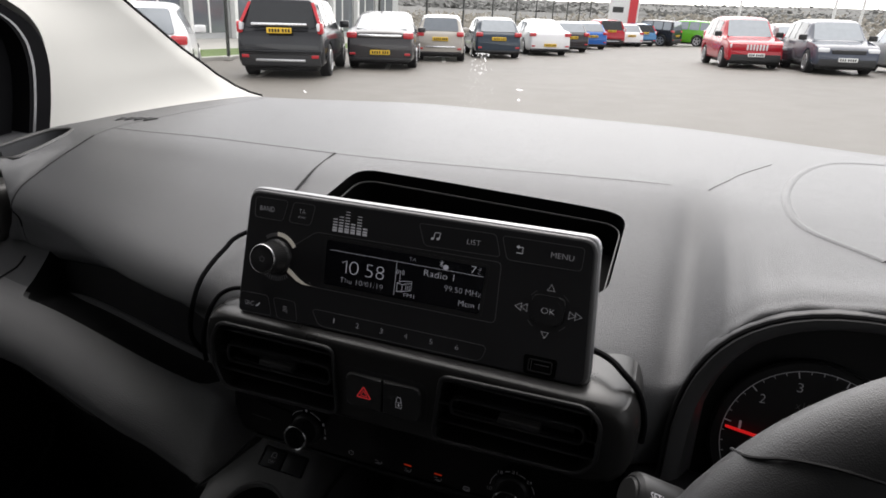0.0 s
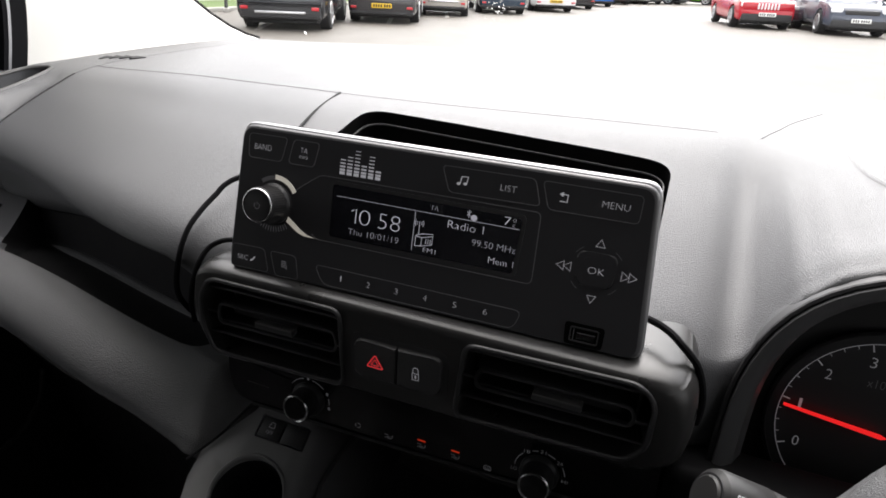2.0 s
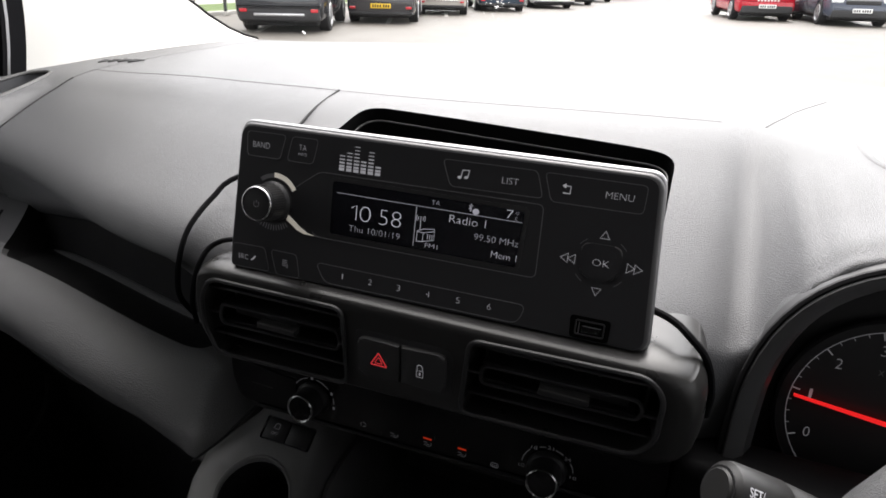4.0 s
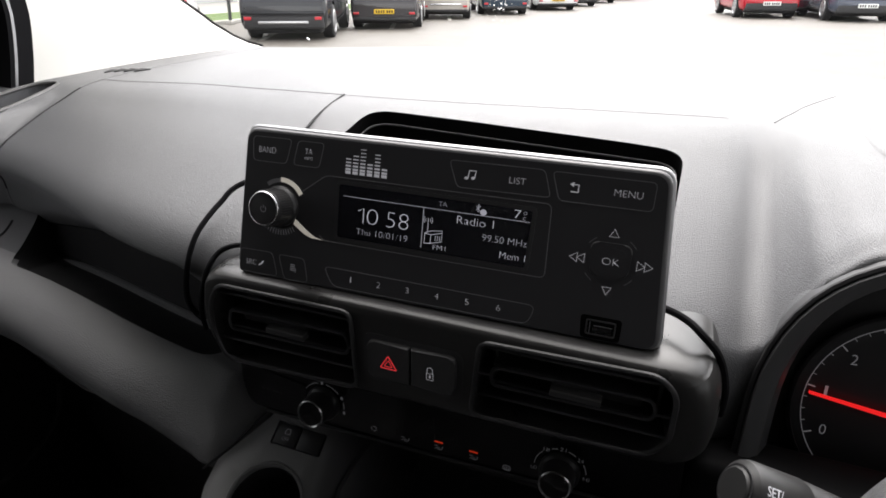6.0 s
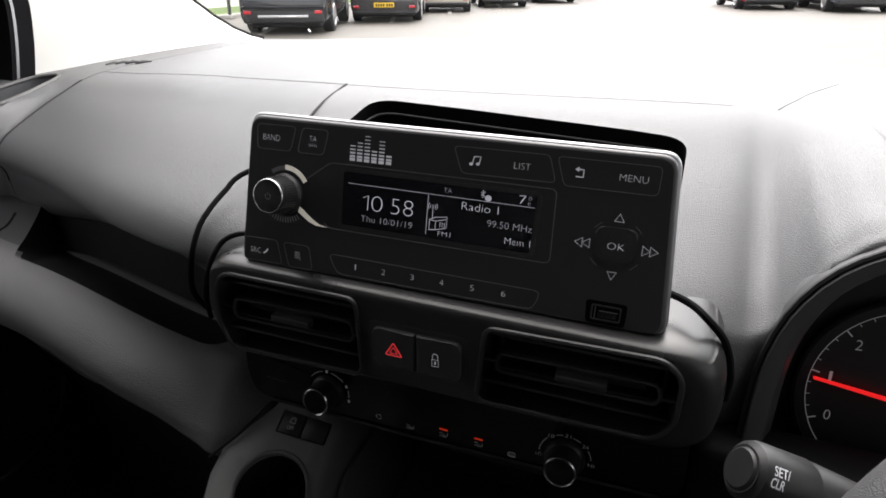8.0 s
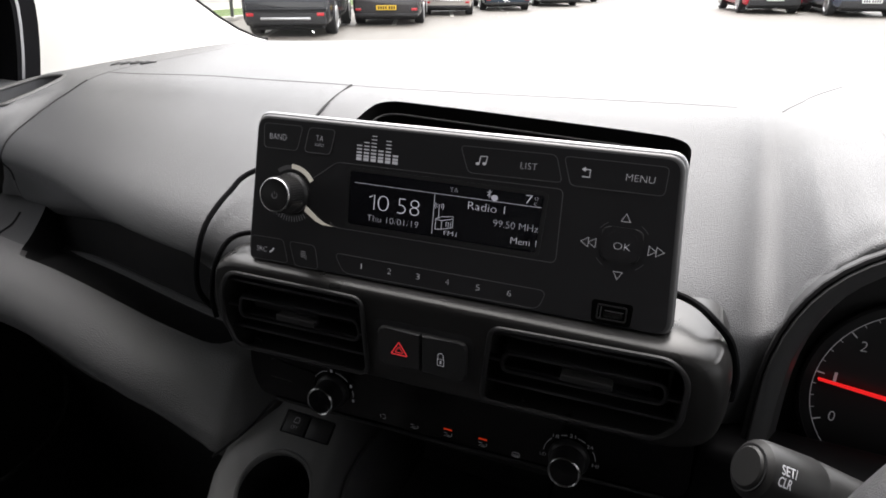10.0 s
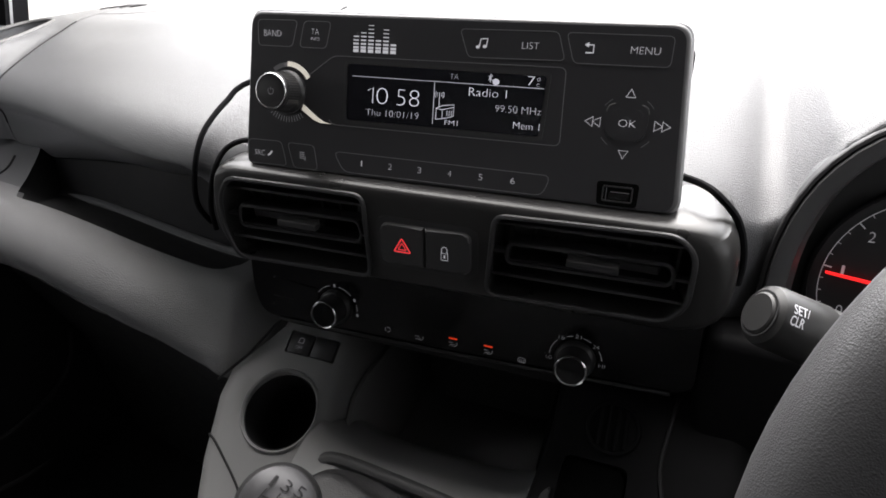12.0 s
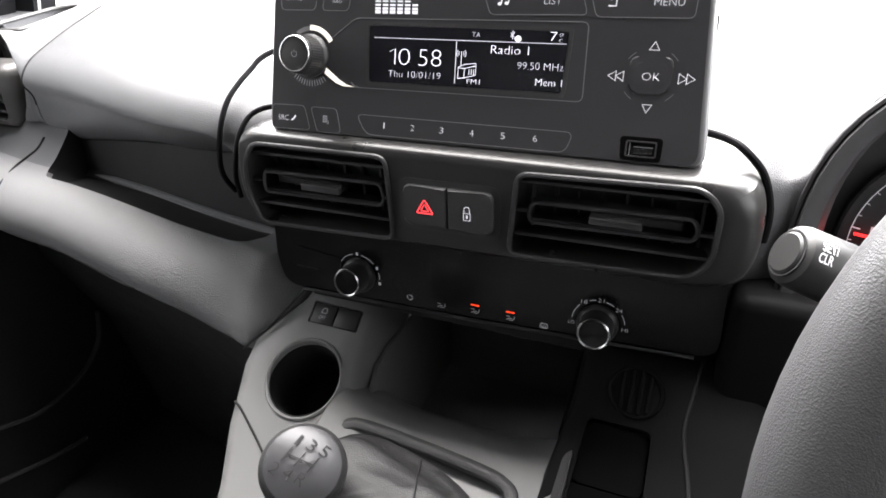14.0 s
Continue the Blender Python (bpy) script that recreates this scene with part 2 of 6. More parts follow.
def letters(body, m, x0, x1, y0, y1, w=0.0, thin=-0.012):
    """Text as a mesh that fills the given box in the plane of m."""
    cu = bpy.data.curves.new("letters", "FONT")
    cu.body, cu.extrude, cu.resolution_u, cu.offset = body, 0.0, 3, thin
    ob = bpy.data.objects.new("letters", cu)
    scene.collection.objects.link(ob)
    me = bpy.data.meshes.new_from_object(ob.evaluated_get(bpy.context.evaluated_depsgraph_get()))
    bm = bmesh.new()
    bm.from_mesh(me)
    bpy.data.objects.remove(ob)
    bpy.data.curves.remove(cu)
    bpy.data.meshes.remove(me)
    xs, ys = [v.co.x for v in bm.verts], [v.co.y for v in bm.verts]
    sx, sy = (x1 - x0) / (max(xs) - min(xs)), (y1 - y0) / (max(ys) - min(ys))
    for v in bm.verts:
        v.co = m @ Vector((x0 + (v.co.x - min(xs)) * sx, y0 + (v.co.y - min(ys)) * sy, w))
    return bm


def carve(bm, *cutters, keep=False):
    """bm with the closed cutter shapes taken out of it."""
    def obj(b):
        me = bpy.data.meshes.new("tmp")
        bmesh.ops.recalc_face_normals(b, faces=b.faces)
        b.to_mesh(me)
        b.free()
        return new("tmp", me)
    base = obj(bm)
    tools = [obj(c) for c in cutters]
    for t in tools:
        md = base.modifiers.new("cut", "BOOLEAN")
        md.operation, md.object, md.solver = "DIFFERENCE", t, "EXACT"
    bpy.context.view_layer.update()
    me = bpy.data.meshes.new_from_object(base.evaluated_get(bpy.context.evaluated_depsgraph_get()))
    out = bmesh.new()
    out.from_mesh(me)
    for o in [base, *tools]:
        d = o.data
        bpy.data.objects.remove(o)
        bpy.data.meshes.remove(d)
    bpy.data.meshes.remove(me)
    return out


def lerp(x, table):
    """A value read off a short table of (x, value) pairs, eased between them."""
    if x <= table[0][0]:
        return table[0][1]
    for (a, u), (b, v) in zip(table, table[1:]):
        if x <= b:
            f = (x - a) / (b - a)
            f = f * f * (3 - 2 * f) * 0.5 + f * 0.5
            return u + (v - u) * f
    return table[-1][1]


# ---- the dashboard ----
dash = thing("dashboard", (-0.14, 0.6, 1.0), "grey grained plastic dashboard of a van with open tray and shelf", "dashboard")


straight = lambda x: lerp(x, [(-0.85, 0.463), (-0.62, 0.417), (-0.33, 0.36), (-0.29, 0.352)])  # line of the shelf edge


def pad_profile(x):
    """The section of the padded top at x: from the windscreen edge back to the lower front edge."""
    yc = lerp(x, [(-0.8, 0.64), (-0.67, 0.605), (-0.456, 0.555), (-0.3, 0.52), (0.04, 0.57), (0.3, 0.6)])
    zc = lerp(x, [(-0.8, 1.28), (-0.67, 1.292), (-0.456, 1.31), (-0.3, 1.32), (0.04, 1.322), (0.62, 1.32)])
    yf = lerp(x, [(-0.8, 0.53), (-0.7, 0.485), (-0.673, 0.456), (-0.3, 0.318), (-0.1, 0.322), (-0.03, 0.331), (0.05, 0.369), (0.08, 0.373), (0.3, 0.374)])
    zf = lerp(x, [(-0.8, 1.232), (-0.67, 1.24), (-0.3, 1.262), (-0.06, 1.262), (0.02, 1.2495), (0.03, 1.254), (0.036, 1.261), (0.041, 1.268), (0.051, 1.285), (0.068, 1.2985), (0.09, 1.306), (0.13, 1.311), (0.26, 1.31), (0.32, 1.285)])
    zb = lerp(x, [(-0.8, 1.16), (-0.67, 1.172), (-0.45, 1.197), (-0.3, 1.214), (-0.02, 1.2), (0.02, 1.1), (0.06, 1.06)])
    za = lerp(x, [(-0.8, 1.288), (-0.7, 1.298), (-0.35, 1.317), (0.0, 1.32), (0.3, 1.31), (0.62, 1.3)])
    tail = [(yf + 0.006, (zf + zb) / 2 - 0.004), (yf + 0.024, zb + 0.005), (yf + 0.05, zb), (yf + 0.09, zb - 0.004), (yf + 0.1, zb - 0.005)]
    back = straight(x) + 0.056
    under = [(yf + 0.007, (zf + zb) / 2 + 0.004), (yf * 0.62 + back * 0.38, zb + 0.013), (yf * 0.25 + back * 0.75, zb - 0.004), (back + 0.002, zb - 0.012), (back + 0.014, zb - 0.016)]
    k = lerp(x, [(-0.312, 1), (-0.298, 0)])
    return [(1.0, za - 0.02), (0.95, za - 0.002), (0.9, za), ((0.9 + yc) / 2, (za + zc) / 2 + 0.002), (yc, zc), (yc * 0.6 + yf * 0.4, zc - 0.3 * (zc - zf)),
            (yc * 0.25 + yf * 0.75, zf + 0.3 * (zc - zf)), (yf + 0.012, zf + 0.002), (yf, zf - 0.015), *[(a + (c - a) * k, b + (d - b) * k) for (a, b), (c, d) in zip(tail, under)]]


def pad_section(x):
    pts = spline([Vector((x, y, z)) for y, z in pad_profile(x)], 65)
    valley = 0.006 * math.exp(-((x - 0.027) / 0.014) ** 2)
    for i, p in enumerate(pts[:44]):
        p.z -= valley * max(0.0, min(1.0, (0.6 - p.y) / 0.12))
    return pts + [Vector((x, 0.75, 1.16)), Vector((x, 1.0, 1.16))]


def pad_z(x, y):
    """Height of the padded top at a plan point."""
    pts = pad_section(x)[:50]
    for a, b in zip(pts, pts[1:]):
        if b.y <= y <= a.y:
            return a.z + (b.z - a.z) * (a.y - y) / max(a.y - b.y, 1e-6)
    return pts[-1].z


stations = [x for x in (-0.672 + (0.62 + 0.672) * i / 90 for i in range(91)) if not -0.024 < x < 0.134] + [-0.02 + 0.0042 * i for i in range(36)]
stations.sort()
pad = loft([pad_section(x) for x in stations], closed=True, caps=True)
# the open tray behind the audio unit
tray_top = rounded([(-0.272, 0.37), (-0.0235, 0.396), (-0.0225, 0.496), (-0.258, 0.493)], 0.018, 6)
HOOD = rounded([(0.028, 1.0), (0.29, 1.0), (0.29, 1.309), (0.028, 1.309)], 0.1, 14)


def hood_ring(y, s, dz=0.0):
    """The outline of the instrument hood at depth y, drawn in by the factor s."""
    return [Vector((0.158 + (p[0] - 0.158) * s, y + (p[1] - 1.28) * 0.12, 1.21 + (p[1] - 1.21) * s + dz)) for p in HOOD]


pad = carve(pad, slab(tray_top, 1.272, 1.42), loft([hood_ring(0.2, 1.0), hood_ring(0.372, 1.0), hood_ring(0.395, 0.9), hood_ring(0.46, 0.8)], closed=True, caps=True))
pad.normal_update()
# carved tray walls turn near-black to carry the shade of the recess
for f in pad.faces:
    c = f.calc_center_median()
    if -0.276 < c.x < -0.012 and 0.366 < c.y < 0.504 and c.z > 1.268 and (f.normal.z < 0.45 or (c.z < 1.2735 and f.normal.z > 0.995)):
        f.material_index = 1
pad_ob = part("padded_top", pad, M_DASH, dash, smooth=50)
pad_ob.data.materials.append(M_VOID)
# tray floor, with the shade of the recess in its colour
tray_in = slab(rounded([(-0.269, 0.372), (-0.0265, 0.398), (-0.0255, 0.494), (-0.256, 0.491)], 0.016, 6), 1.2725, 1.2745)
part("tray_floor", tray_in, M_VOID, dash, "floor of the open tray, blackened for shade")


def on_pad(path, lift=0.0):
    return [Vector((x, y, pad_z(x, y) + lift)) for x, y in path]



inner = [Vector((p[0], p[1])) for p in rounded([(-0.27, 0.38), (-0.258, 0.493), (-0.0225, 0.496), (-0.0235, 0.4)], 0.016, 6)][3:-3]
part("tray_lip", tube(on_pad([(p.x + (0.003 if p.x < -0.14 else -0.003), p.y - 0.003) for p in inner], -0.009), 0.0007, 6), M_VENT, dash, "thin lip round the tray")

# joints between the padded panels
crease = lambda x: (x, lerp(x, [(-0.8, 0.64), (-0.67, 0.605), (-0.456, 0.555), (-0.3, 0.52), (0.04, 0.57), (0.3, 0.6)]))
part("panel_joint", tube(on_pad([crease(-0.67 + 0.37 * i / 20) for i in range(21)], -0.0003), 0.0007, 6), M_LOWER, dash)
part("panel_joint", tube(on_pad([crease(-0.3 + 0.305 * i / 20) for i in range(21)], -0.0003), 0.00055, 6), M_LOWER, dash)
part("panel_joint", tube(on_pad([(q.x, q.y) for q in spline([(0.037, 0.569, 0), (0.052, 0.604, 0), (0.066, 0.643, 0), (0.101, 0.7214, 0)], 24)], -0.0001), 0.0007, 6), M_LOWER, dash)
part("panel_joint", tube(on_pad([(-0.3, 0.52), (-0.296, 0.47), (-0.288, 0.41), (-0.275, 0.37)], 0.0), 0.0012, 6, n=16), M_BLACK, dash)
part("panel_joint", tube([(-0.262, 0.39, 1.3), (-0.288, 0.36, 1.289), (-0.293, 0.347, 1.281), (-0.295, 0.335, 1.274), (-0.2965, 0.324, 1.265), (-0.298, 0.3165, 1.251), (-0.302, 0.3155, 1.232), (-0.3035, 0.318, 1.218), (-0.299, 0.322, 1.207)], 0.0018, 8, n=30), M_SEAL, dash, "black seal beside the vents")
part("panel_joint", tube([(-0.25, 0.324, 1.267), (-0.265, 0.322, 1.2654), (-0.2743, 0.318, 1.261), (-0.278, 0.312, 1.2535), (-0.2815, 0.309, 1.242), (-0.285, 0.308, 1.225), (-0.2845, 0.309, 1.21)], 0.0016, 8, n=24), M_SEAL, dash, "black seal beside the vents")
part("panel_joint", tube([(-0.035, 0.34, 1.271), (-0.018, 0.335, 1.2697), (-0.0095, 0.33, 1.2685), (-0.0038, 0.325, 1.2664), (0.0046, 0.326, 1.258), (0.0088, 0.327, 1.2502), (0.0118, 0.328, 1.2405), (0.0131, 0.329, 1.2315), (0.0131, 0.331, 1.22)], 0.0019, 8, n=30), M_SEAL, dash, "black braided seal beside the vents")

part("panel_joint", tube([(-0.6711, 0.3985, 1.1347), (-0.6862, 0.4287, 1.1416), (-0.6818, 0.4427, 1.1489), (-0.6725, 0.4494, 1.1566), (-0.6702, 0.459, 1.1666)], 0.0012, 6, n=20), M_BLACK, dash)

# left end of the dashboard with its bottle recess and side vent
holder = rounded([(-0.694, 0.482), (-0.71, 0.532), (-0.736, 0.592), (-0.75, 0.612), (-0.772, 0.592), (-0.762, 0.54), (-0.748, 0.474)], 0.013, 6)
holder_z = lambda y: 1.272 + 0.08 * (y - 0.488)
ease = lambda v: max(0.0, min(1.0, v)) ** 2 * (3 - 2 * max(0.0, min(1.0, v)))
end_rows = []
for x in [-0.674, -0.678, -0.682, -0.686, -0.69, -0.70, -0.71, -0.73, -0.75, -0.77, -0.79, -0.81, -0.83]:
    row = pad_section(x)
    for p in row[:52]:
        lift = ease((-0.674 - x) / 0.022) * ease((0.66 - p.y) / 0.05) * ease((p.z - 1.19) / 0.03)
        p.z = max(p.z, p.z + lift * (holder_z(p.y) - p.z))
        p.y -= 0.02 * ease((-0.674 - x) / 0.03) * ease((0.51 - p.y) / 0.03)
    end_rows.append(row)
end = loft(end_rows, closed=True, caps=True)
end_ob = part("dash_end", carve(end, slab(holder, 1.237, 1.4)), M_DASH, dash, "grey dash end with an oblong bottle holder", smooth=50)
part("holder_rim", tube([Vector((p.x, p.y, holder_z(p.y))) for p in holder + holder[:1]], 0.0022, 8), M_BEZEL, dash, "satin rim of the bottle holder")
part("panel_joint", tube([Vector((-0.673, p.y, p.z + 0.0)) for p in pad_section(-0.673)[22:48]], 0.0011, 6), M_BLACK, dash)
grille = bmesh.new()
for i in range(4):
    x = -0.728 + 0.0165 * i
    slab([(x, 0.672), (x + 0.0155, 0.672), (x + 0.0105, 0.65)], pad_z(x, 0.66) - 0.01, pad_z(x, 0.66) + 0.0022, bm=grille)
part("demister_grille", grille, M_BLACK, dash, "black demister slots")
# side vent
sv = box(-0.815, -0.722, 0.468, 0.52, 1.166, 1.236, 0.014, 4)
sv = carve(sv, box(-0.805, -0.732, 0.44, 0.507, 1.176, 1.226, 0.008, 3))
side_vent = part("side_vent", sv, M_BEZEL, dash, "satin frame of the side air vent")
for i in range(4):
    part("slat", box(-0.807, -0.73, 0.472, 0.496, 1.183 + 0.0125 * i, 1.186 + 0.0125 * i, 0.001, 1), M_VENT, side_vent)

# open shelf on the passenger side and the padded roll below it


def lip(x):
    return lerp(x, [(-0.85, 0.463), (-0.62, 0.417), (-0.33, 0.36), (-0.309, 0.356), (-0.291, 0.376), (-0.278, 0.3925), (-0.262, 0.4105)])


def lip_z(x):
    return lerp(x, [(-0.85, 1.137), (-0.6, 1.142), (-0.33, 1.144), (-0.27, 1.14)])


def roll_section(x):
    """The moulding from under the padded top, round the roll and back below it."""
    w = min(1.0, max(0.0, (x + 0.37) / 0.05))
    rise = [(0.085 * w + 0.062 * (1 - w), 0.055 * w + 0.08 * (1 - w)), (0.055 * w + 0.048 * (1 - w), 0.022 * w + 0.042 * (1 - w)), (0.024, 0.006 * w + 0.015 * (1 - w)), (0.008, 0.001 * w + 0.003 * (1 - w))]
    bulge = [(-0.004, 0.0), (-0.016, -0.002), (-0.03, -0.009), (-0.041, -0.021), (-0.045, -0.037), (-0.038, -0.054), (-0.015, -0.068), (0.03, -0.076)]
    slope = [(-0.004, 0.0), (-0.011, -0.005), (-0.018, -0.014), (-0.025, -0.025), (-0.032, -0.037), (-0.038, -0.05), (-0.034, -0.065), (0.03, -0.076)]
    k = min(1.0, max(0.0, (x + 0.41) / 0.09))
    pts = rise + [(a + (c - a) * k, b + (d - b) * k) for (a, b), (c, d) in zip(bulge, slope)]
    y, z = lip(x), lip_z(x)
    return spline([Vector((x, y + a, z + b)) for a, b in pts], 48) + [Vector((x, y + 0.13, z - 0.085)), Vector((x, y + 0.13, z + 0.055))]


xs = [-0.85 + (0.85 - 0.258) * i / 60 for i in range(61)]
pocket_rows = []
for x in [-0.634, -0.632, -0.629, -0.624, -0.617] + [-0.6 + 0.02 * i for i in range(13)] + [-0.35, -0.342, -0.335, -0.329, -0.324, -0.32, -0.316, -0.312]:
    cut = lerp(x, [(-0.634, 0.016), (-0.632, 0.009), (-0.629, 0.004), (-0.624, 0.001), (-0.617, 0.0), (-0.345, 0.0), (-0.335, 0.004), (-0.324, 0.016), (-0.316, 0.034), (-0.312, 0.05)])
    y, z = straight(x), lip_z(x)
    deep = min(1.0, max(0.15, (x + 0.634) / 0.004)) * min(1.0, max(0.3, (-0.312 - x) / 0.012))
    pocket_rows.append([Vector((x, y + a, z + b)) for a, b in ((cut - 0.004, 0.0035), (cut + 0.003, 0.0 - 0.004 * deep), (cut + 0.012, -0.013 * deep), (0.06, -0.02 * deep), (0.067, -0.014 * deep), (0.075, 0.02), (0.078, 0.1), (cut - 0.004, 0.1))])
roll = carve(loft([roll_section(x) for x in xs], closed=True, caps=True), loft(pocket_rows, closed=True, caps=True))
# faces inside the pocket take the dark material in place of shade
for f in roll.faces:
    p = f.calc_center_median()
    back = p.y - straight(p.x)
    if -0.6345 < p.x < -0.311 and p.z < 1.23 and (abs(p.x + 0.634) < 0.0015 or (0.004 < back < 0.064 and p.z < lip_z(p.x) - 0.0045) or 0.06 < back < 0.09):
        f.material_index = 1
# same moulding; shade on its upper left is put into a darker grey
for f in roll.faces:
    p = f.calc_center_median()
    if p.x < -0.6345 and p.z > lip_z(p.x) + 0.005:
        f.material_index = 2
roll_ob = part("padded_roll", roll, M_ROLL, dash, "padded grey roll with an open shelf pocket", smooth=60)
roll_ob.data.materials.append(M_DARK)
roll_ob.data.materials.append(M_DASH)
# back wall under the pad, its shade put into a darker plastic
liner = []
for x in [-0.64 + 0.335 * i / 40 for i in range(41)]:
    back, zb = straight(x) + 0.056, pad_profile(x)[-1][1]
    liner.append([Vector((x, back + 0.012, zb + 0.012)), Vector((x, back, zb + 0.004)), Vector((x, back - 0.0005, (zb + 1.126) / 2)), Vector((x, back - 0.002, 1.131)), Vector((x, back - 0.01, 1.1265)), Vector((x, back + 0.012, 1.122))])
part("shelf_back_wall", loft(liner, closed=True, caps=True), M_LINER, dash, "back wall of the open shelf, darkened for shade", smooth=50)
# the highlight in the rounded shelf corner is put into a pale strip
part("shelf_highlight", tube([Vector((x, straight(x) + 0.05, lip_z(x) - 0.0145)) for x in [-0.624 + 0.302 * i / 30 for i in range(31)]], 0.0036, 12, taper=lambda f: min(1.0, 0.25 + 6 * f, 0.25 + 6 * (1 - f))), M_ROLL, dash, "pale strip standing for the highlight along the shelf corner")
for x0 in (-0.5, -0.41):
    part("shelf_rib", tube([Vector((x0 + d, straight(x0 + d) + 0.03, lip_z(x0) - 0.0165)) for d in (0.0, 0.012)], 0.0008, 6), M_DASH, dash)
# extended to the floor to hide the lit footwell behind a dark face
part("glovebox_front", loft([[Vector((x, lip(x) + 0.03, 1.068)), Vector((x, lip(x) + 0.045, 0.98)), Vector((x, lip(x) + 0.11, 0.84)), Vector((x, lip(x) + 0.16, 0.62)), Vector((x, lip(x) + 0.26, 0.62)), Vector((x, lip(x) + 0.26, 1.066))] for x in xs if x < -0.29], closed=True, caps=True), M_LOWER, dash, "lower dash panel carried down to darken the footwell")
# added black filler in place of the shaded space under the cluster
part("knee_filler", box(0.0065, 0.55, 0.334, 0.37, 0.75, 1.185, 0.008, 3), M_SHOULDER, dash, "added black panel filling the dark space beside the heater")
part("lower_flange", tube([(-0.6, 0.378, 1.0915), (-0.511, 0.3552, 1.0932), (-0.446, 0.3389, 1.095), (-0.425, 0.342, 1.0985)], 0.0011, 6, n=24), M_BEZEL, dash, "thin edge along the underside of the roll")

# centre stack: surround of the two air vents and the switch block
FRONT = 0.300
M_YZ = Matrix(((1, 0, 0, 0), (0, 0, -1, 0), (0, 1, 0, 0), (0, 0, 0, 1)))  # flat x, y to x, z; height towards the rear


def vert(outline, y_back, y_front, bevel=0.0):
    """An upright outline in x, z from y_back towards the driver to y_front."""
    return slab(outline, -y_back, -y_front, M_YZ, bevel)


left_open = rounded([(-0.262, 1.2505), (-0.176, 1.2515), (-0.173, 1.204), (-0.262, 1.2005), (-0.2695, 1.218), (-0.2695, 1.238)], 0.006, 5)
right_open = rounded([(-0.1035, 1.2515), (-0.018, 1.2545), (-0.0095, 1.246), (-0.0095, 1.220), (-0.018, 1.2095), (-0.1065, 1.2065)], 0.006, 5)
SURROUND = rounded([(-0.272, 1.2585), (-0.003, 1.2603), (0.0105, 1.249), (0.0112, 1.212), (0.0, 1.2025), (-0.266, 1.1975), (-0.2775, 1.212), (-0.2775, 1.246)], 0.017, 8)


def surround_ring(y, k):
    """The surround's outline at depth y, drawn in towards its front face."""
    e = 1 - k
    pts = []
    for p in SURROUND:
        x = p[0] - e * 0.013 * max(0.0, min(1.0, (p[0] + 0.03) / 0.035)) + e * 0.004 * max(0.0, min(1.0, (-0.255 - p[0]) / 0.015))
        pts.append(Vector((x, y, p[1] + e * 0.0045 * max(-1.0, min(1.0, (1.23 - p[1]) / 0.022)))))
    return pts


surround = loft([surround_ring(FRONT + dy, k) for dy, k in ((0, 0), (0.0006, 0.22), (0.002, 0.45), (0.0048, 0.68), (0.009, 0.85), (0.015, 0.96), (0.022, 1), (0.13, 1))], closed=True, caps=True)
surround = carve(surround, vert(left_open, 0.37, 0.27), vert(right_open, 0.37, 0.27), vert(rounded([(-0.167, 1.241), (-0.113, 1.242), (-0.113, 1.214), (-0.167, 1.213)], 0.004), 0.34, 0.27))
stack = part("vent_surround", surround, M_SURROUND, dash, "satin black surround of the centre air vents", smooth=40)
for e in (left_open, right_open):
    part("vent_trim", tube([Vector((p[0], FRONT - 0.0005, p[1])) for p in e] + [Vector((e[0][0], FRONT - 0.0005, e[0][1]))], 0.0014, 8), M_VENT, stack)


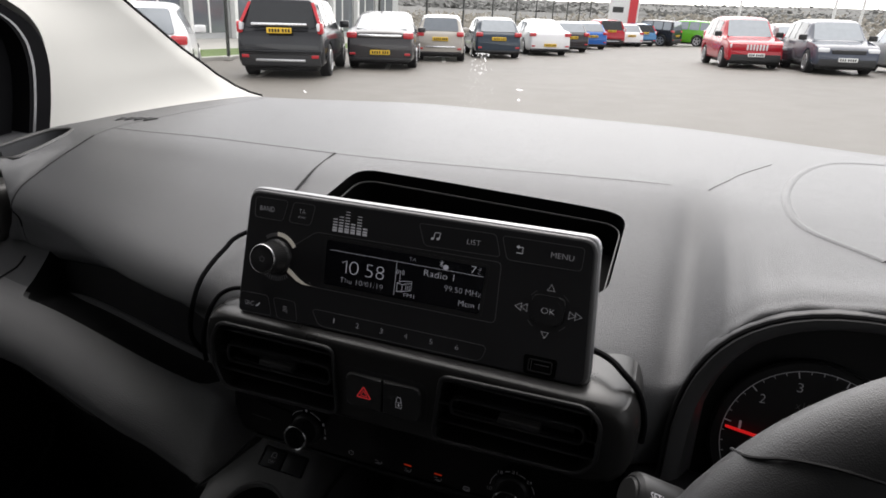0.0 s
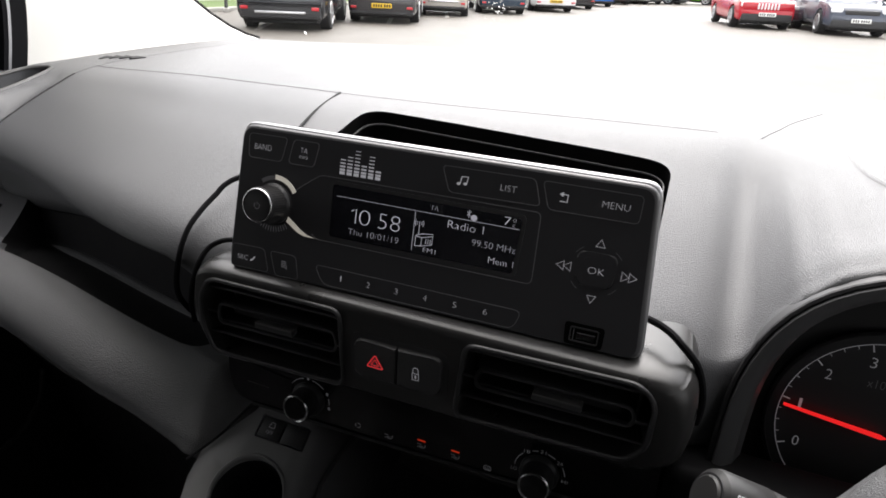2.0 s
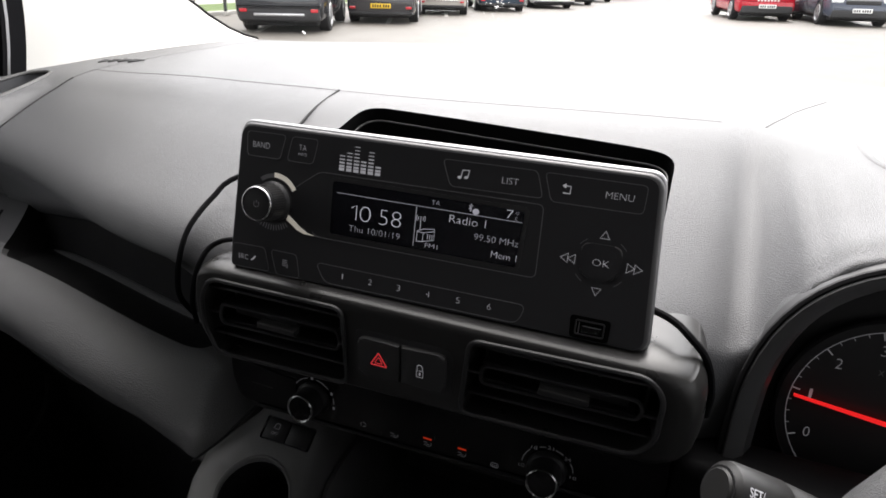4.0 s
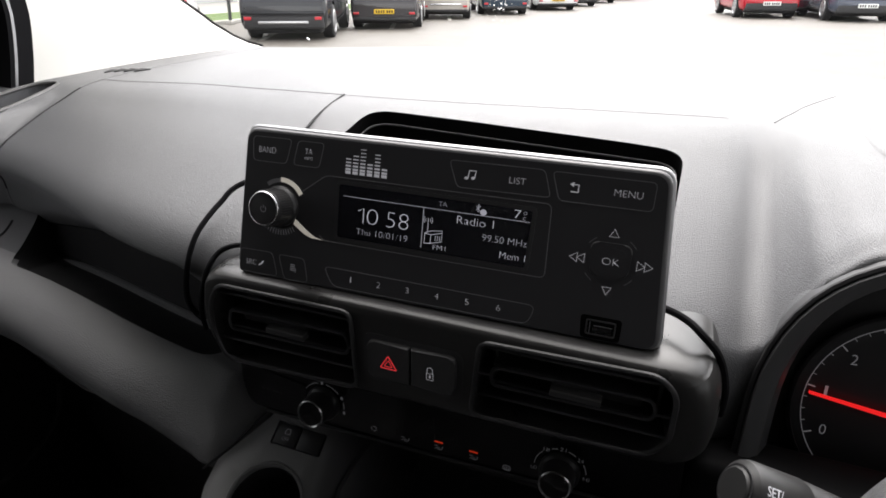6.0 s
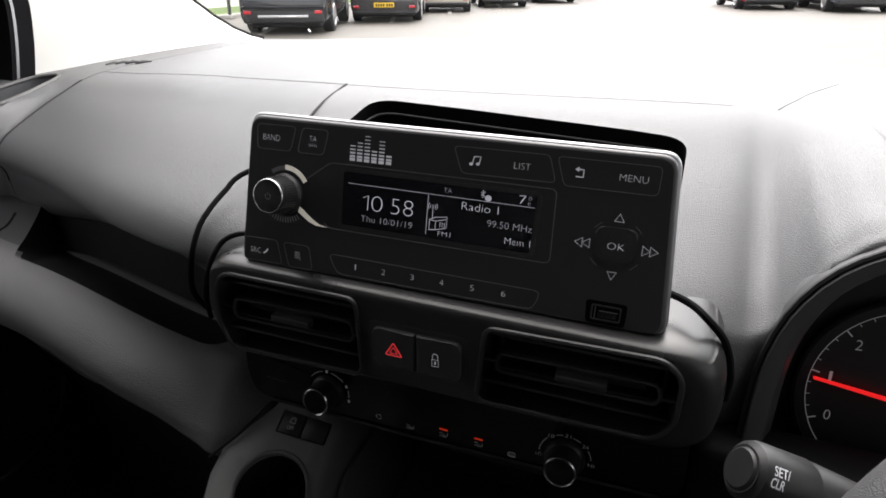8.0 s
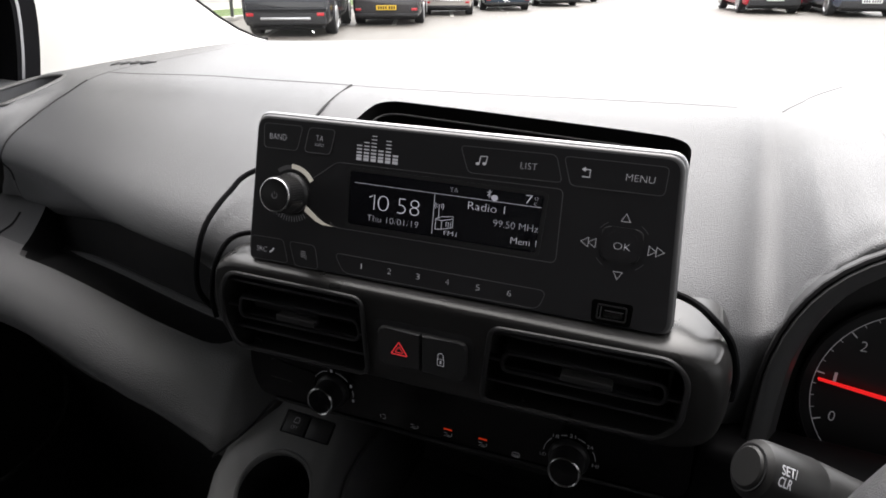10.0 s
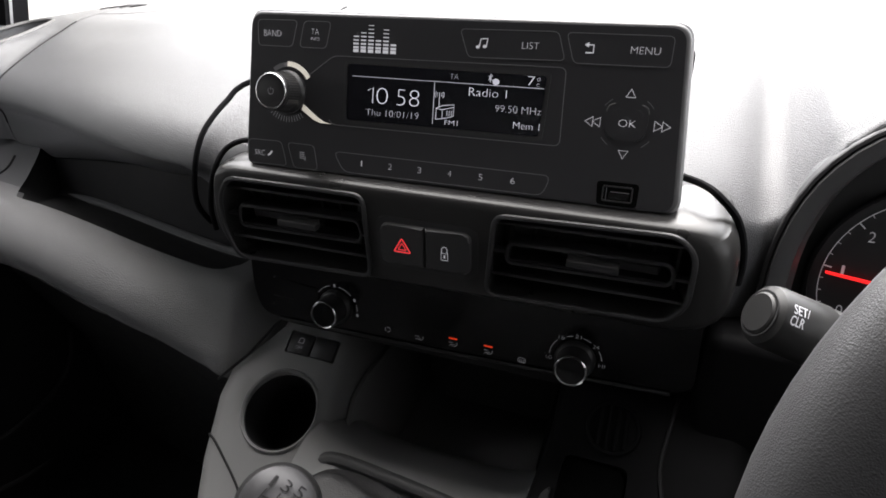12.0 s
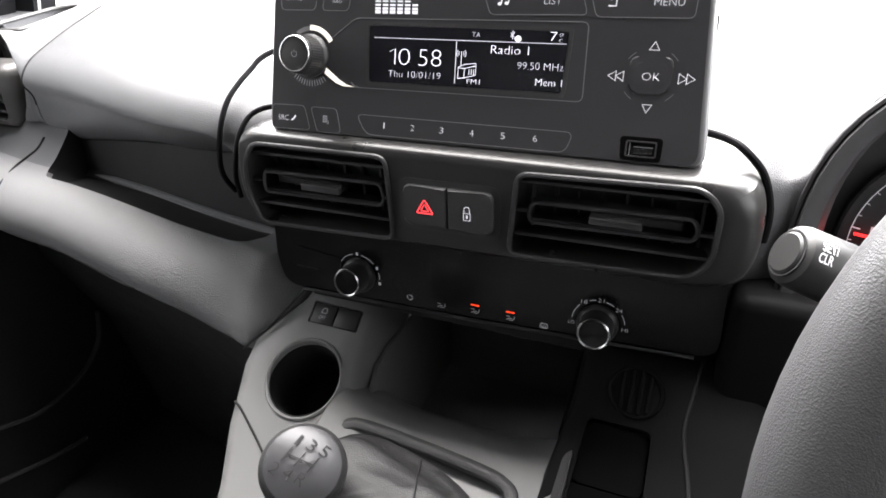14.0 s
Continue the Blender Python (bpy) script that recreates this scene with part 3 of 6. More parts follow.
def centre_vent(x0, x1, z0, z1, tab):
    vent = thing("air_vent", ((x0 + x1) / 2, 0.33, z0), "black slatted air vent with a grey slider tab", "air vent", "centre air vents")
    part("vent_box", vert([(x0, z0), (x1, z0), (x1, z1), (x0, z1)], 0.368, 0.36), M_VENT, vent)
    mid, wide = (x0 + x1) / 2, (x1 - x0) / 2
    for z in (z0 + 0.0085, z1 - 0.0085):
        part("slat", box(-wide + 0.001, wide - 0.001, -0.0075, 0.016, -0.0009, 0.0009, 0.0008, 2, Matrix.Translation((mid, 0.311, z)) @ pose(0, 0, 0, -12, -0.8)), M_VENT, vent)
    for z in (z0 + 0.018, z1 - 0.018):
        part("slat", box(-wide + 0.008, wide - 0.01, 0.0, 0.018, -0.0006, 0.0006, 0.0005, 1, Matrix.Translation((mid, 0.3065, z)) @ pose(0, 0, 0, -12, -0.8)), M_VENT, vent)
    for i in range(8):
        x = x0 + (x1 - x0) * (i + 0.5) / 8
        part("vane", box(x - 0.0008, x + 0.0008, 0.322, 0.35, z0 + 0.002, z1 - 0.002), M_VENT, vent)
    hoop = rounded([(x0 + 0.009, z0 + 0.0165), (x1 - 0.009, z0 + 0.0185), (x1 - 0.007, z0 + 0.0235), (x1 - 0.0095, z1 - 0.0165), (x0 + 0.0095, z1 - 0.0185), (x0 + 0.0078, z0 + 0.0215)], 0.003)
    part("hoop", tube([Vector((p[0], 0.3045, p[1])) for p in hoop] + [Vector((hoop[0][0], 0.3045, hoop[0][1]))], 0.0011, 8), M_VENT, vent)
    for x in (x0 + 0.004, x1 - 0.0035):
        part("pivot", box(x - 0.0035, x + 0.0035, 0.303, 0.308, (z0 + z1) / 2 - 0.001, (z0 + z1) / 2 + 0.0006, 0.0004, 1), M_VENT, vent)
    rear = mid + (0.012 if tab > -0.14 else -0.012)
    part("slider_fork", box(rear - 0.022, rear + 0.022, 0.31, 0.318, (z0 + z1) / 2 - 0.003, (z0 + z1) / 2 + 0.0022, 0.0008, 1), M_VENT, vent)
    part("slider_tab", box(tab - 0.0125, tab + 0.0125, 0.2985, 0.3045, (z0 + z1) / 2 - 0.0006, (z0 + z1) / 2 + 0.0025, 0.0006), M_VENT, vent, "black slider tab")
    # light on the upper face of the tab is put into a paler strip
    part("tab_highlight", box(tab - 0.0123, tab + 0.0123, 0.2983, 0.304, (z0 + z1) / 2 + 0.0024, (z0 + z1) / 2 + 0.0036, 0.0005), M_BEZEL, vent, "grey strip for the light along the slider tab top")
    return vent


centre_vent(-0.269, -0.173, 1.2025, 1.2505, -0.2185)
centre_vent(-0.106, -0.010, 1.208, 1.254, -0.0545)

# hazard and lock switches
switches = thing("switch_block", (-0.14, 0.3, 1.216), "black hazard and door lock switch pair with red triangle", "switch")
PS = Matrix.Translation((-0.14, 0.2985, 1.2275)) @ pose(0, 0, 0, 90) @ pose(0, 0, 0, 0, 0, 0.9)
part("recess", slab(rounded([(-0.0285, -0.0148), (0.0285, -0.0148), (0.0285, 0.0148), (-0.0285, 0.0148)], 0.006), -0.02, -0.0012, PS), M_VENT, switches)
block = rounded([(-0.0252, -0.0112), (0.0252, -0.0112), (0.0252, 0.0116), (-0.0252, 0.0116)], 0.0045, 5)
left_half = [(-0.0004, -0.0112), (-0.0004, 0.0116)] + [(p[0], p[1]) for p in block if p[0] < 0 and p[1] > 0] + [(p[0], p[1]) for p in block if p[0] < 0 and p[1] <= 0]
b1 = part("button", slab(left_half, -0.01, 0.0016, PS, 0.001), M_LOWER, switches)
b2 = part("button", slab([(-p[0], p[1]) for p in reversed(left_half)], -0.01, 0.0016, PS, 0.001), M_LOWER, switches)
for s, w in ((0.0052, 0.00065), (0.0026, 0.0004)):
    tri = [(-0.0125 + s * math.cos(a) * 1.05, -0.0008 + s * math.sin(a)) for a in (math.pi / 2, math.pi * 7 / 6, math.pi * 11 / 6)]
    part("triangle", ribbon(rounded(tri, 0.0006, 2), w, 0.0017, PS), M_RED, b1, "red lit hazard triangle")
part("padlock_body", ribbon([(0.0095, -0.0043), (0.0131, -0.0043), (0.0131, -0.0003), (0.0095, -0.0003)], 0.0003, 0.0017, PS), M_PRINT, b2)
part("padlock_hole", slab([(0.0109, -0.0032), (0.0117, -0.0032), (0.0117, -0.0014), (0.0109, -0.0014)], 0.0016, 0.0018, PS), M_PRINT, b2)
part("padlock_bow", ribbon([(0.0098, -0.0003), (0.0098, 0.0022), (0.0106, 0.0032), (0.012, 0.0032), (0.0128, 0.0022), (0.0128, -0.0003)], 0.0003, 0.0017, PS, closed=False), M_PRINT, b2)

# heating panel
heater = thing("heater_panel", (-0.14, 0.341, 1.12), "glossy black heater control panel with two round dials", "control panel")
HP = Matrix.Translation((-0.14, 0.341, 1.16)) @ pose(0, 0, 0, 90)
part("panel", slab(rounded([(-0.147, 0.045), (0.142, 0.05), (0.146, -0.016), (0.136, -0.0215), (0.0, -0.0275), (-0.125, -0.031), (-0.144, -0.0285), (-0.149, -0.01)], 0.008, 5), -0.03, 0.0, HP), M_PANEL, heater)
part("panel_lip", tube([HP @ Vector(p) for p in ((-0.13, -0.0308, 0.001), (0.0, -0.0278, 0.001), (0.134, -0.022, 0.001))], 0.0012, 6), M_VENT, heater)
part("blank_cover", slab(rounded([(-0.1335, -0.0262), (-0.098, -0.0275), (-0.0955, -0.0005), (-0.131, 0.0032)], 0.002), -0.002, 0.0009, HP, 0.0006), M_PANEL, heater, "blank black cover beside the dial")
part("cover_line", ribbon([(-0.1325, -0.012), (-0.115, -0.0125)], 0.0006, 0.0009, HP, closed=False), M_VENT, heater)
for k, (u, v) in enumerate(((-0.0825, -0.0105), (0.0785, -0.0115))):
    DK = HP @ Matrix.Translation((u, v, 0)) @ pose(0, 0, 0, -9, 0)
    dial = part("dial", turned([(0.0122, -0.004), (0.0122, 0.003), (0.0115, 0.0045), (0.0102, 0.0055), (0.0098, 0.016), (0.0092, 0.0175), (0.0, 0.0178)], DK), M_VENT, heater, "round black heater dial with chrome ring")
    part("chrome_ring", turned([(0.0082, 0.0172), (0.0095, 0.0172), (0.0095, 0.018), (0.009, 0.0186), (0.0082, 0.018)], DK, ring=True), M_CHROME, dial)
    part("dial_face", turned([(0.0086, 0.0176), (0.0, 0.0181)], DK), M_PANEL, dial)
    for a0, a1 in ((178, 137), (113, 99), (77, 58), (33, 8)) if k else ((190, 104), (80, 42), (16, -4)):
        part("scale_line", ribbon([(0.0155 * math.cos(radians(a0 + (a1 - a0) * i / 10)), 0.0155 * math.sin(radians(a0 + (a1 - a0) * i / 10))) for i in range(11)], 0.0003, 0.0006, HP @ Matrix.Translation((u, v, 0)), closed=False), M_DIM, dial)
    if k:
        for word, a in (("LO", 190), ("18", 125), ("21", 88), ("24", 45), ("HI", -5)):
            cx, cy = 0.0158 * math.cos(radians(a)), 0.0158 * math.sin(radians(a))
            part("scale_figure", letters(word, HP @ Matrix.Translation((u, v, 0)), cx - 0.0018, cx + 0.0018, cy - 0.00125, cy + 0.00125, 0.0008, -0.018), M_DIM, dial)
    else:
        for a in (92, 28, -15):
            cx, cy = 0.0158 * math.cos(radians(a)), 0.0158 * math.sin(radians(a))
            part("scale_mark", slab([(cx - 0.0007, cy - 0.001), (cx + 0.0007, cy - 0.001), (cx + 0.0007, cy + 0.001), (cx - 0.0007, cy + 0.001)], 0.0004, 0.0008, HP @ Matrix.Translation((u, v, 0))), M_DIM, dial)


def seat_symbol(u, v):
    """A small seated figure outline with an arrow, as plain strokes."""
    m = HP @ Matrix.Translation((u, v, 0)) @ Matrix.Scale(0.78, 4)
    bm = ribbon([(-0.001, -0.0022), (0.002, -0.0022), (0.0035, -0.0008), (0.0036, 0.0016)], 0.0004, 0.0005, m, closed=False)
    ribbon([(-0.0035, 0.0012), (0.0, 0.0012)], 0.00034, 0.0005, m, closed=False, bm=bm)
    return ribbon([(-0.0032, -0.0024), (-0.0012, -0.0008), (0.0018, -0.0006)], 0.00034, 0.0005, m, closed=False, bm=bm)


for a0 in (0.3, 2.4, 4.5):
    part("recirculation_symbol", ribbon([(-0.045 + 0.0019 * math.cos(a0 + 0.2 * i), -0.0205 + 0.0018 * math.sin(a0 + 0.2 * i)) for i in range(9)], 0.00034, 0.0004, HP, closed=False), M_DIM, heater)
part("demist_symbol", seat_symbol(-0.0225, -0.0215), M_DIM, heater)
part("airflow_symbol", seat_symbol(0.001, -0.0205), M_DIM, heater)
part("airflow_symbol", seat_symbol(0.0245, -0.0205), M_DIM, heater)
part("rear_screen_symbol", ribbon(rounded([(0.0438, -0.0228), (0.0489, -0.0228), (0.0484, -0.0197), (0.0443, -0.0197)], 0.001), 0.00032, 0.0004, HP), M_DIM, heater)
for u in (0.0452, 0.0464, 0.0476):
    part("heat_line", ribbon([(u, -0.0236), (u + 0.0003, -0.0226), (u - 0.0002, -0.0216), (u + 0.0002, -0.0206)], 0.0003, 0.0005, HP, closed=False), M_DIM, heater)
for u in (0.001, 0.0245):
    part("indicator", slab([(u - 0.0028, -0.0170), (u + 0.0028, -0.0170), (u + 0.0028, -0.0162), (u - 0.0028, -0.0162)], 0.0, 0.0006, HP), M_AMBER, heater, "orange lit marker")

# ---- the audio unit ----
U_, V_ = Vector((0.9999, 0.01, 0.0117)), Vector((-0.0138, 0.2349, 0.9719))
U_.normalize()
N_ = U_.cross(V_).normalized()
V_ = N_.cross(U_).normalized()
PL = Matrix.Translation((-0.1381, 0.3175, 1.2989)) @ Matrix((U_, V_, N_)).transposed().to_4x4()
MM = PL @ Matrix.Scale(0.001, 4)  # face plate millimetres
radio = thing("car_radio", (-0.138, 0.34, 1.26), "floating anthracite car radio with a lit black display", "car radio")
face = rounded([(-116.3, -41.5), (117.3, -41.5), (111.4, 41.9), (-112.9, 41.9)], 8.0, 8)


def face_ring(inset, w, drop=0.0):
    """The face's outline drawn in by a few millimetres at height w."""
    return [MM @ Vector((p[0] * (1 - inset / 115), p[1] * (1 - inset / 42) + drop, w)) for p in face]


part("chamfer", loft([face_ring(0.3, -9.0), face_ring(0.3, -2.6), face_ring(0.6, -1.5), face_ring(1.2, -0.7), face_ring(2.0, -0.3), face_ring(4.5, -0.2)], closed=True, caps=True), M_CHAMFER, radio, "satin grey rounded edge")
part("faceplate", slab(rounded([(-114.2, -40.2), (114.6, -40.2), (108.9, 39.4), (-110.9, 39.4)], 6.5, 8), -3.0, 0.0, MM), M_PLATE, radio, "matt anthracite face plate")
part("bright_edge", loft([face_ring(1.0, -13.0, 0.5), face_ring(-0.7, -12.0, 0.5), face_ring(-0.7, -4.2, 0.5), face_ring(-0.2, -3.2, 0.4), face_ring(0.6, -2.7, 0.2)], closed=True, caps=True), M_EDGE, radio, "satin silver edge strip")
part("housing", slab(rounded([(-100, -40), (100, -40), (98, 30), (-98, 30)], 6), -45.0, -12.0, MM), M_BLACK, radio)


def key_box(pts, name="key", r=2.5):
    k = part(name, slab(rounded(pts, r), 0.0, 0.14, MM), M_PLATE, radio)
    part("key_line", ribbon(rounded(pts, r), 0.32, 0.15, MM, h=0.12), M_LINE, k)
    return k


def word(body, x0, x1, y0, y1, parent, material=None, w=0.35, name="lettering"):
    return part(name, letters(body, MM, x0, x1, y0, y1, w, -0.0255 if material == M_LCD_DIM else -0.023), material or M_PRINT, parent, smooth=0)


k = key_box([(-107.5, 36.8), (-83.0, 37.0), (-86.0, 23.6), (-107.0, 23.6)])
word("BAND", -103.4, -92.8, 28.5, 31.6, k)
k = key_box([(-79.0, 36.8), (-63.2, 36.8), (-65.7, 23.6), (-81.6, 23.6)])
word("TA", -74.6, -70.2, 30.2, 33.0, k)
word("INFO", -74.8, -69.8, 27.3, 28.8, k)
k = key_box([(6.8, 35.8), (54.2, 36.2), (58.3, 23.6), (11.9, 23.0)])
word("LIST", 37.8, 45.8, 28.0, 31.0, k)
note = ribbon([(17.0, 28.0), (17.6, 31.6), (21.0, 31.8), (20.4, 28.3)], 0.55, 0.2, MM, closed=False)
part("note_symbol", note, M_PRINT, k)
for cx, cy in ((16.3, 27.9), (19.7, 28.2)):
    part("note_head", slab([(cx + 0.95 * math.cos(a), cy + 0.75 * math.sin(a)) for a in [i * math.pi / 5 for i in range(10)]], 0.2, 0.4, MM), M_PRINT, k)
k = key_box([(57.9, 36.0), (104.6, 36.0), (104.3, 23.0), (62.3, 22.8)])
word("MENU", 86.8, 99.3, 28.0, 31.0, k)
part("return_symbol", ribbon([(67.2, 27.6), (70.6, 27.6), (70.6, 31.0), (67.4, 31.0)], 0.6, 0.2, MM, closed=False), M_PRINT, k)
part("return_arrow", slab([(66.6, 31.0), (68.4, 32.2), (68.4, 29.8)], 0.2, 0.4, MM), M_PRINT, k)
k = key_box([(-113.4, -26.8), (-92.2, -26.5), (-88.4, -39.6), (-113.6, -39.9)])
word("SRC", -109.3, -102.6, -35.2, -32.4, k)
part("handset_symbol", ribbon([(-100.8, -35.0), (-99.2, -34.0), (-98.0, -32.3)], 0.8, 0.2, MM, closed=False), M_PRINT, k)
k = key_box([(-88.2, -26.8), (-71.7, -26.9), (-68.9, -40.0), (-83.8, -40.3)])
for i in range(4):
    part("list_symbol", ribbon([(-80.4, -31.4 - 1.0 * i), (-77.4, -31.4 - 1.0 * i)], 0.5, 0.15, MM, closed=False), M_DIM, k)
part("list_symbol", ribbon([(-76.9, -33.4), (-76.9, -35.6), (-77.7, -35.0)], 0.35, 0.15, MM, closed=False), M_DIM, k)
k = key_box([(-59.5, -28.9), (57.9, -29.3), (54.6, -39.2), (-53.2, -39.2)], r=4)
for i in range(6):
    u = -42.4 + 16.4 * i
    word(str(i + 1), u - (1.0 if i else 0.4), u + (1.0 if i else 0.2), -35.2, -32.2, k)

# level bars
eq = part("level_mark", slab([(-50, 22.2), (-25.5, 22.2), (-25.5, 22.25), (-50, 22.25)], 0, 0.05, MM), M_LINE, radio)
tall = (1.55, 1.1, 0.9, 0.7, 0.55, 0.45, 0.38, 0.32)
for i, n in enumerate((5, 6, 8, 4, 7, 3)):
    for j in range(n):
        u, v = -49.9 + 4.15 * i, 22.6 + 1.85 * j
        part("level_bar", slab([(u, v), (u + 2.9, v), (u + 2.9, v + tall[j]), (u, v + tall[j])], 0.05, 0.3, MM), M_PRINT, eq)

# display
display = part("display", slab(rounded([(-52.6, 16.6), (50.9, 16.2), (49.7, -11.6), (-52.2, -11.5)], 1.5), 0.0, 0.35, MM, 0.15), M_SCREEN, radio, "black lit display")
part("display_frame", ribbon(rounded([(-79.0, 7.2), (-61.1, 20.2), (59.4, 20.6), (60.2, -15.0), (-61.2, -14.9)], 3)[4:], 0.35, 0.0, MM, closed=False, h=0.2), M_LINE, radio)
part("display_well", ribbon(rounded([(-54.0, 17.8), (52.2, 17.4), (51.0, -12.8), (-53.6, -12.7)], 2), 1.6, 0.0, MM, h=0.22), M_VENT, radio)
part("clock_figure", ribbon([(-40.6, 4.1), (-37.6, 5.6), (-37.6, -2.1)], 0.45, 0.4, MM, closed=False), M_LCD, display)
part("clock_figure", letters("0", MM, -35.6, -29.2, -2.2, 5.8, 0.4, -0.03), M_LCD, display, smooth=0)
part("clock_figures", letters("58", MM, -24.2, -12.0, -2.2, 5.8, 0.4, -0.03), M_LCD, display, smooth=0)
word("Thu 10/01/19", -41.2, -11.9, -8.3, -5.2, display, M_LCD_DIM, 0.4)
word("TA", 3.5, 7.8, 12.5, 14.7, display, M_LCD_DIM, 0.4)
word("7", 42.2, 45.4, 11.8, 15.8, display, M_LCD, 0.4)
word("o", 46.6, 48.2, 13.9, 15.4, display, M_LCD_DIM, 0.4)
word("c", 46.6, 48.0, 11.3, 12.7, display, M_LCD_DIM, 0.4)
word("Radio 1", 13.8, 32.6, 5.1, 8.9, display, M_LCD, 0.4)
word("99.50 MHz", 27.6, 49.9, -1.5, 1.7, display, M_LCD_DIM, 0.4)
word("Mem 1", 37.2, 49.9, -8.7, -5.6, display, M_LCD, 0.4)
word("FM1", 2.4, 9.1, -9.7, -7.5, display, M_LCD, 0.4)
part("display_line", ribbon([(-49.8, 10.8), (50.1, 10.6)], 0.24, 0.36, MM, closed=False), M_LCD_DIM, display)
part("display_line", ribbon([(-4.3, 10.3), (-4.1, -9.9)], 0.3, 0.36, MM, closed=False), M_LCD_DIM, display)
icon = ribbon([(-2.6, -7.4), (-2.6, -2.0), (0.6, -0.6), (6.6, 0.2), (6.6, -5.4), (0.8, -7.0), (-2.6, -7.4)], 0.26, 0.36, MM, closed=False)
ribbon([(0.7, -6.9), (0.7, -2.6), (6.5, -1.0)], 0.26, 0.36, MM, closed=False, bm=icon)
ribbon([(0.7, -2.6), (-2.5, -2.2)], 0.26, 0.36, MM, closed=False, bm=icon)
ribbon([(-1.2, -1.6), (-1.4, 5.6)], 0.26, 0.36, MM, closed=False, bm=icon)
for r in (1.4, 2.4):
    for s in (0, math.pi):
        ribbon([(-1.4 + r * math.cos(a + s), 4.6 + r * math.sin(a + s)) for a in (-0.7, -0.35, 0, 0.35, 0.7)], 0.24, 0.36, MM, closed=False, bm=icon)
for u in (3.2, 4.4, 5.6):
    ribbon([(u, -5.4), (u, -2.8)], 0.24, 0.36, MM, closed=False, bm=icon)
part("receiver_icon", icon, M_LCD, display)
part("wireless_symbol", ribbon([(23.0, 13.0), (25.0, 15.2), (24.0, 16.0), (24.0, 12.0), (25.0, 12.8), (23.0, 15.0)], 0.3, 0.36, MM, closed=False), M_LCD_DIM, display)
part("wireless_mark", slab([(26.8 + 1.7 * math.cos(a), 12.3 + 1.5 * math.sin(a)) for a in [i * math.pi / 6 for i in range(12)]], 0.35, 0.45, MM), M_LCD_DIM, display)

# volume knob
KN = MM @ Matrix.Translation((-88.3, 0.2, 0))
knob = part("volume_knob", turned([(11.3, 0), (11.3, 1.6), (10.4, 2.6), (9.9, 3.6), (9.7, 14.5), (9.4, 15.5), (8.4, 15.9), (0, 16.0)], KN, 40), M_VENT, radio, "ribbed black volume knob")
part("chrome_ring", turned([(8.3, 15.6), (9.1, 15.6), (9.25, 16.0), (9.0, 16.4), (8.5, 16.5), (8.3, 16.1)], KN, 40, ring=True), M_CHROME, knob)
part("power_symbol", ribbon([(1.6 * math.sin(a), 1.6 * math.cos(a)) for a in [0.6 + i * 0.31 for i in range(17)]], 0.28, 16.1, KN, closed=False), M_DIM, knob)
part("power_symbol", ribbon([(0, 0.5), (0, 2.0)], 0.28, 16.1, KN, closed=False), M_DIM, knob)
for i in range(44):
    a = 2 * math.pi * i / 44
    part("rib", box(9.55, 10.0, -0.28, 0.28, 4.2, 14.0, 0, m=KN @ pose(0, 0, 0, 0, 0, math.degrees(a))), M_VENT, knob, smooth=0)
arc = lambda a0, a1, r: [(-88.3 + r * math.cos(radians(a0 + (a1 - a0) * i / 14)), 0.2 + r * math.sin(radians(a0 + (a1 - a0) * i / 14))) for i in range(15)]
part("ivory_sweep", ribbon(arc(92, 32, 14.6), 2.6, 0.05, MM, closed=False, h=0.2), M_CREAM, radio, "ivory sweep round the volume knob")
part("grey_sweep", ribbon(arc(128, 91, 14.2), 2.3, 0.05, MM, closed=False, h=0.1), M_LINE, radio)
part("ivory_sweep", slab([(-78.6, -5.6), (-76.8, -6.8), (-70.5, -11.4), (-66.0, -13.8), (-61.2, -14.8), (-68.0, -14.7), (-72.5, -13.2), (-79.6, -8.6)], 0.05, 0.25, MM), M_CREAM, radio, "ivory sweep below the volume knob")
for i in range(13):
    a = radians(228 + i * 6.5)
    part("scale_tick", ribbon([(-88.3 + r * math.cos(a), 0.2 + r * math.sin(a)) for r in (13.0, 16.0)], 0.35, 0.05, MM, closed=False), M_DIM, radio)

# menu pad
okpad = part("ok_key", slab(rounded([(79.4, 6.6), (98.8, 6.6), (97.8, -9.8), (80.4, -9.8)], 4.5), 0.0, 0.7, MM, 0.65), M_PLATE, radio)
part("ok_dish", slab(rounded([(82.4, 4.2), (96.2, 4.2), (95.4, -7.4), (83.2, -7.4)], 3.5), 0.6, 0.75, MM, 0.12), M_PLATE, okpad)
word("OK", 85.7, 93.4, -3.7, -0.5, okpad, w=0.95)
for a0 in (35, 125, 215, 305):
    part("arc_mark", ribbon([(89.4 + 13.0 * math.cos(radians(a0 + 20 * i / 8)), -2.0 + 12.4 * math.sin(radians(a0 + 20 * i / 8))) for i in range(9)], 0.3, 0.05, MM, closed=False), M_LINE, radio)


def arrow(pts, dy=None):
    return ribbon([Vector(p) for p in pts], 0.45, 0.1, MM)


part("arrow_mark", arrow([(89.5, 13.0), (87.4, 9.4), (91.6, 9.4)]), M_PRINT, radio)
part("arrow_mark", arrow([(89.4, -18.0), (87.3, -14.4), (91.5, -14.4)]), M_PRINT, radio)
for s, u in ((-1, 74.2), (1, 104.6)):
    for d in (-1.7, 1.7):
        part("arrow_mark", arrow([(u + d + s * 1.9, -2.4), (u + d - s * 1.6, -0.2), (u + d - s * 1.6, -4.6)]), M_PRINT, radio)

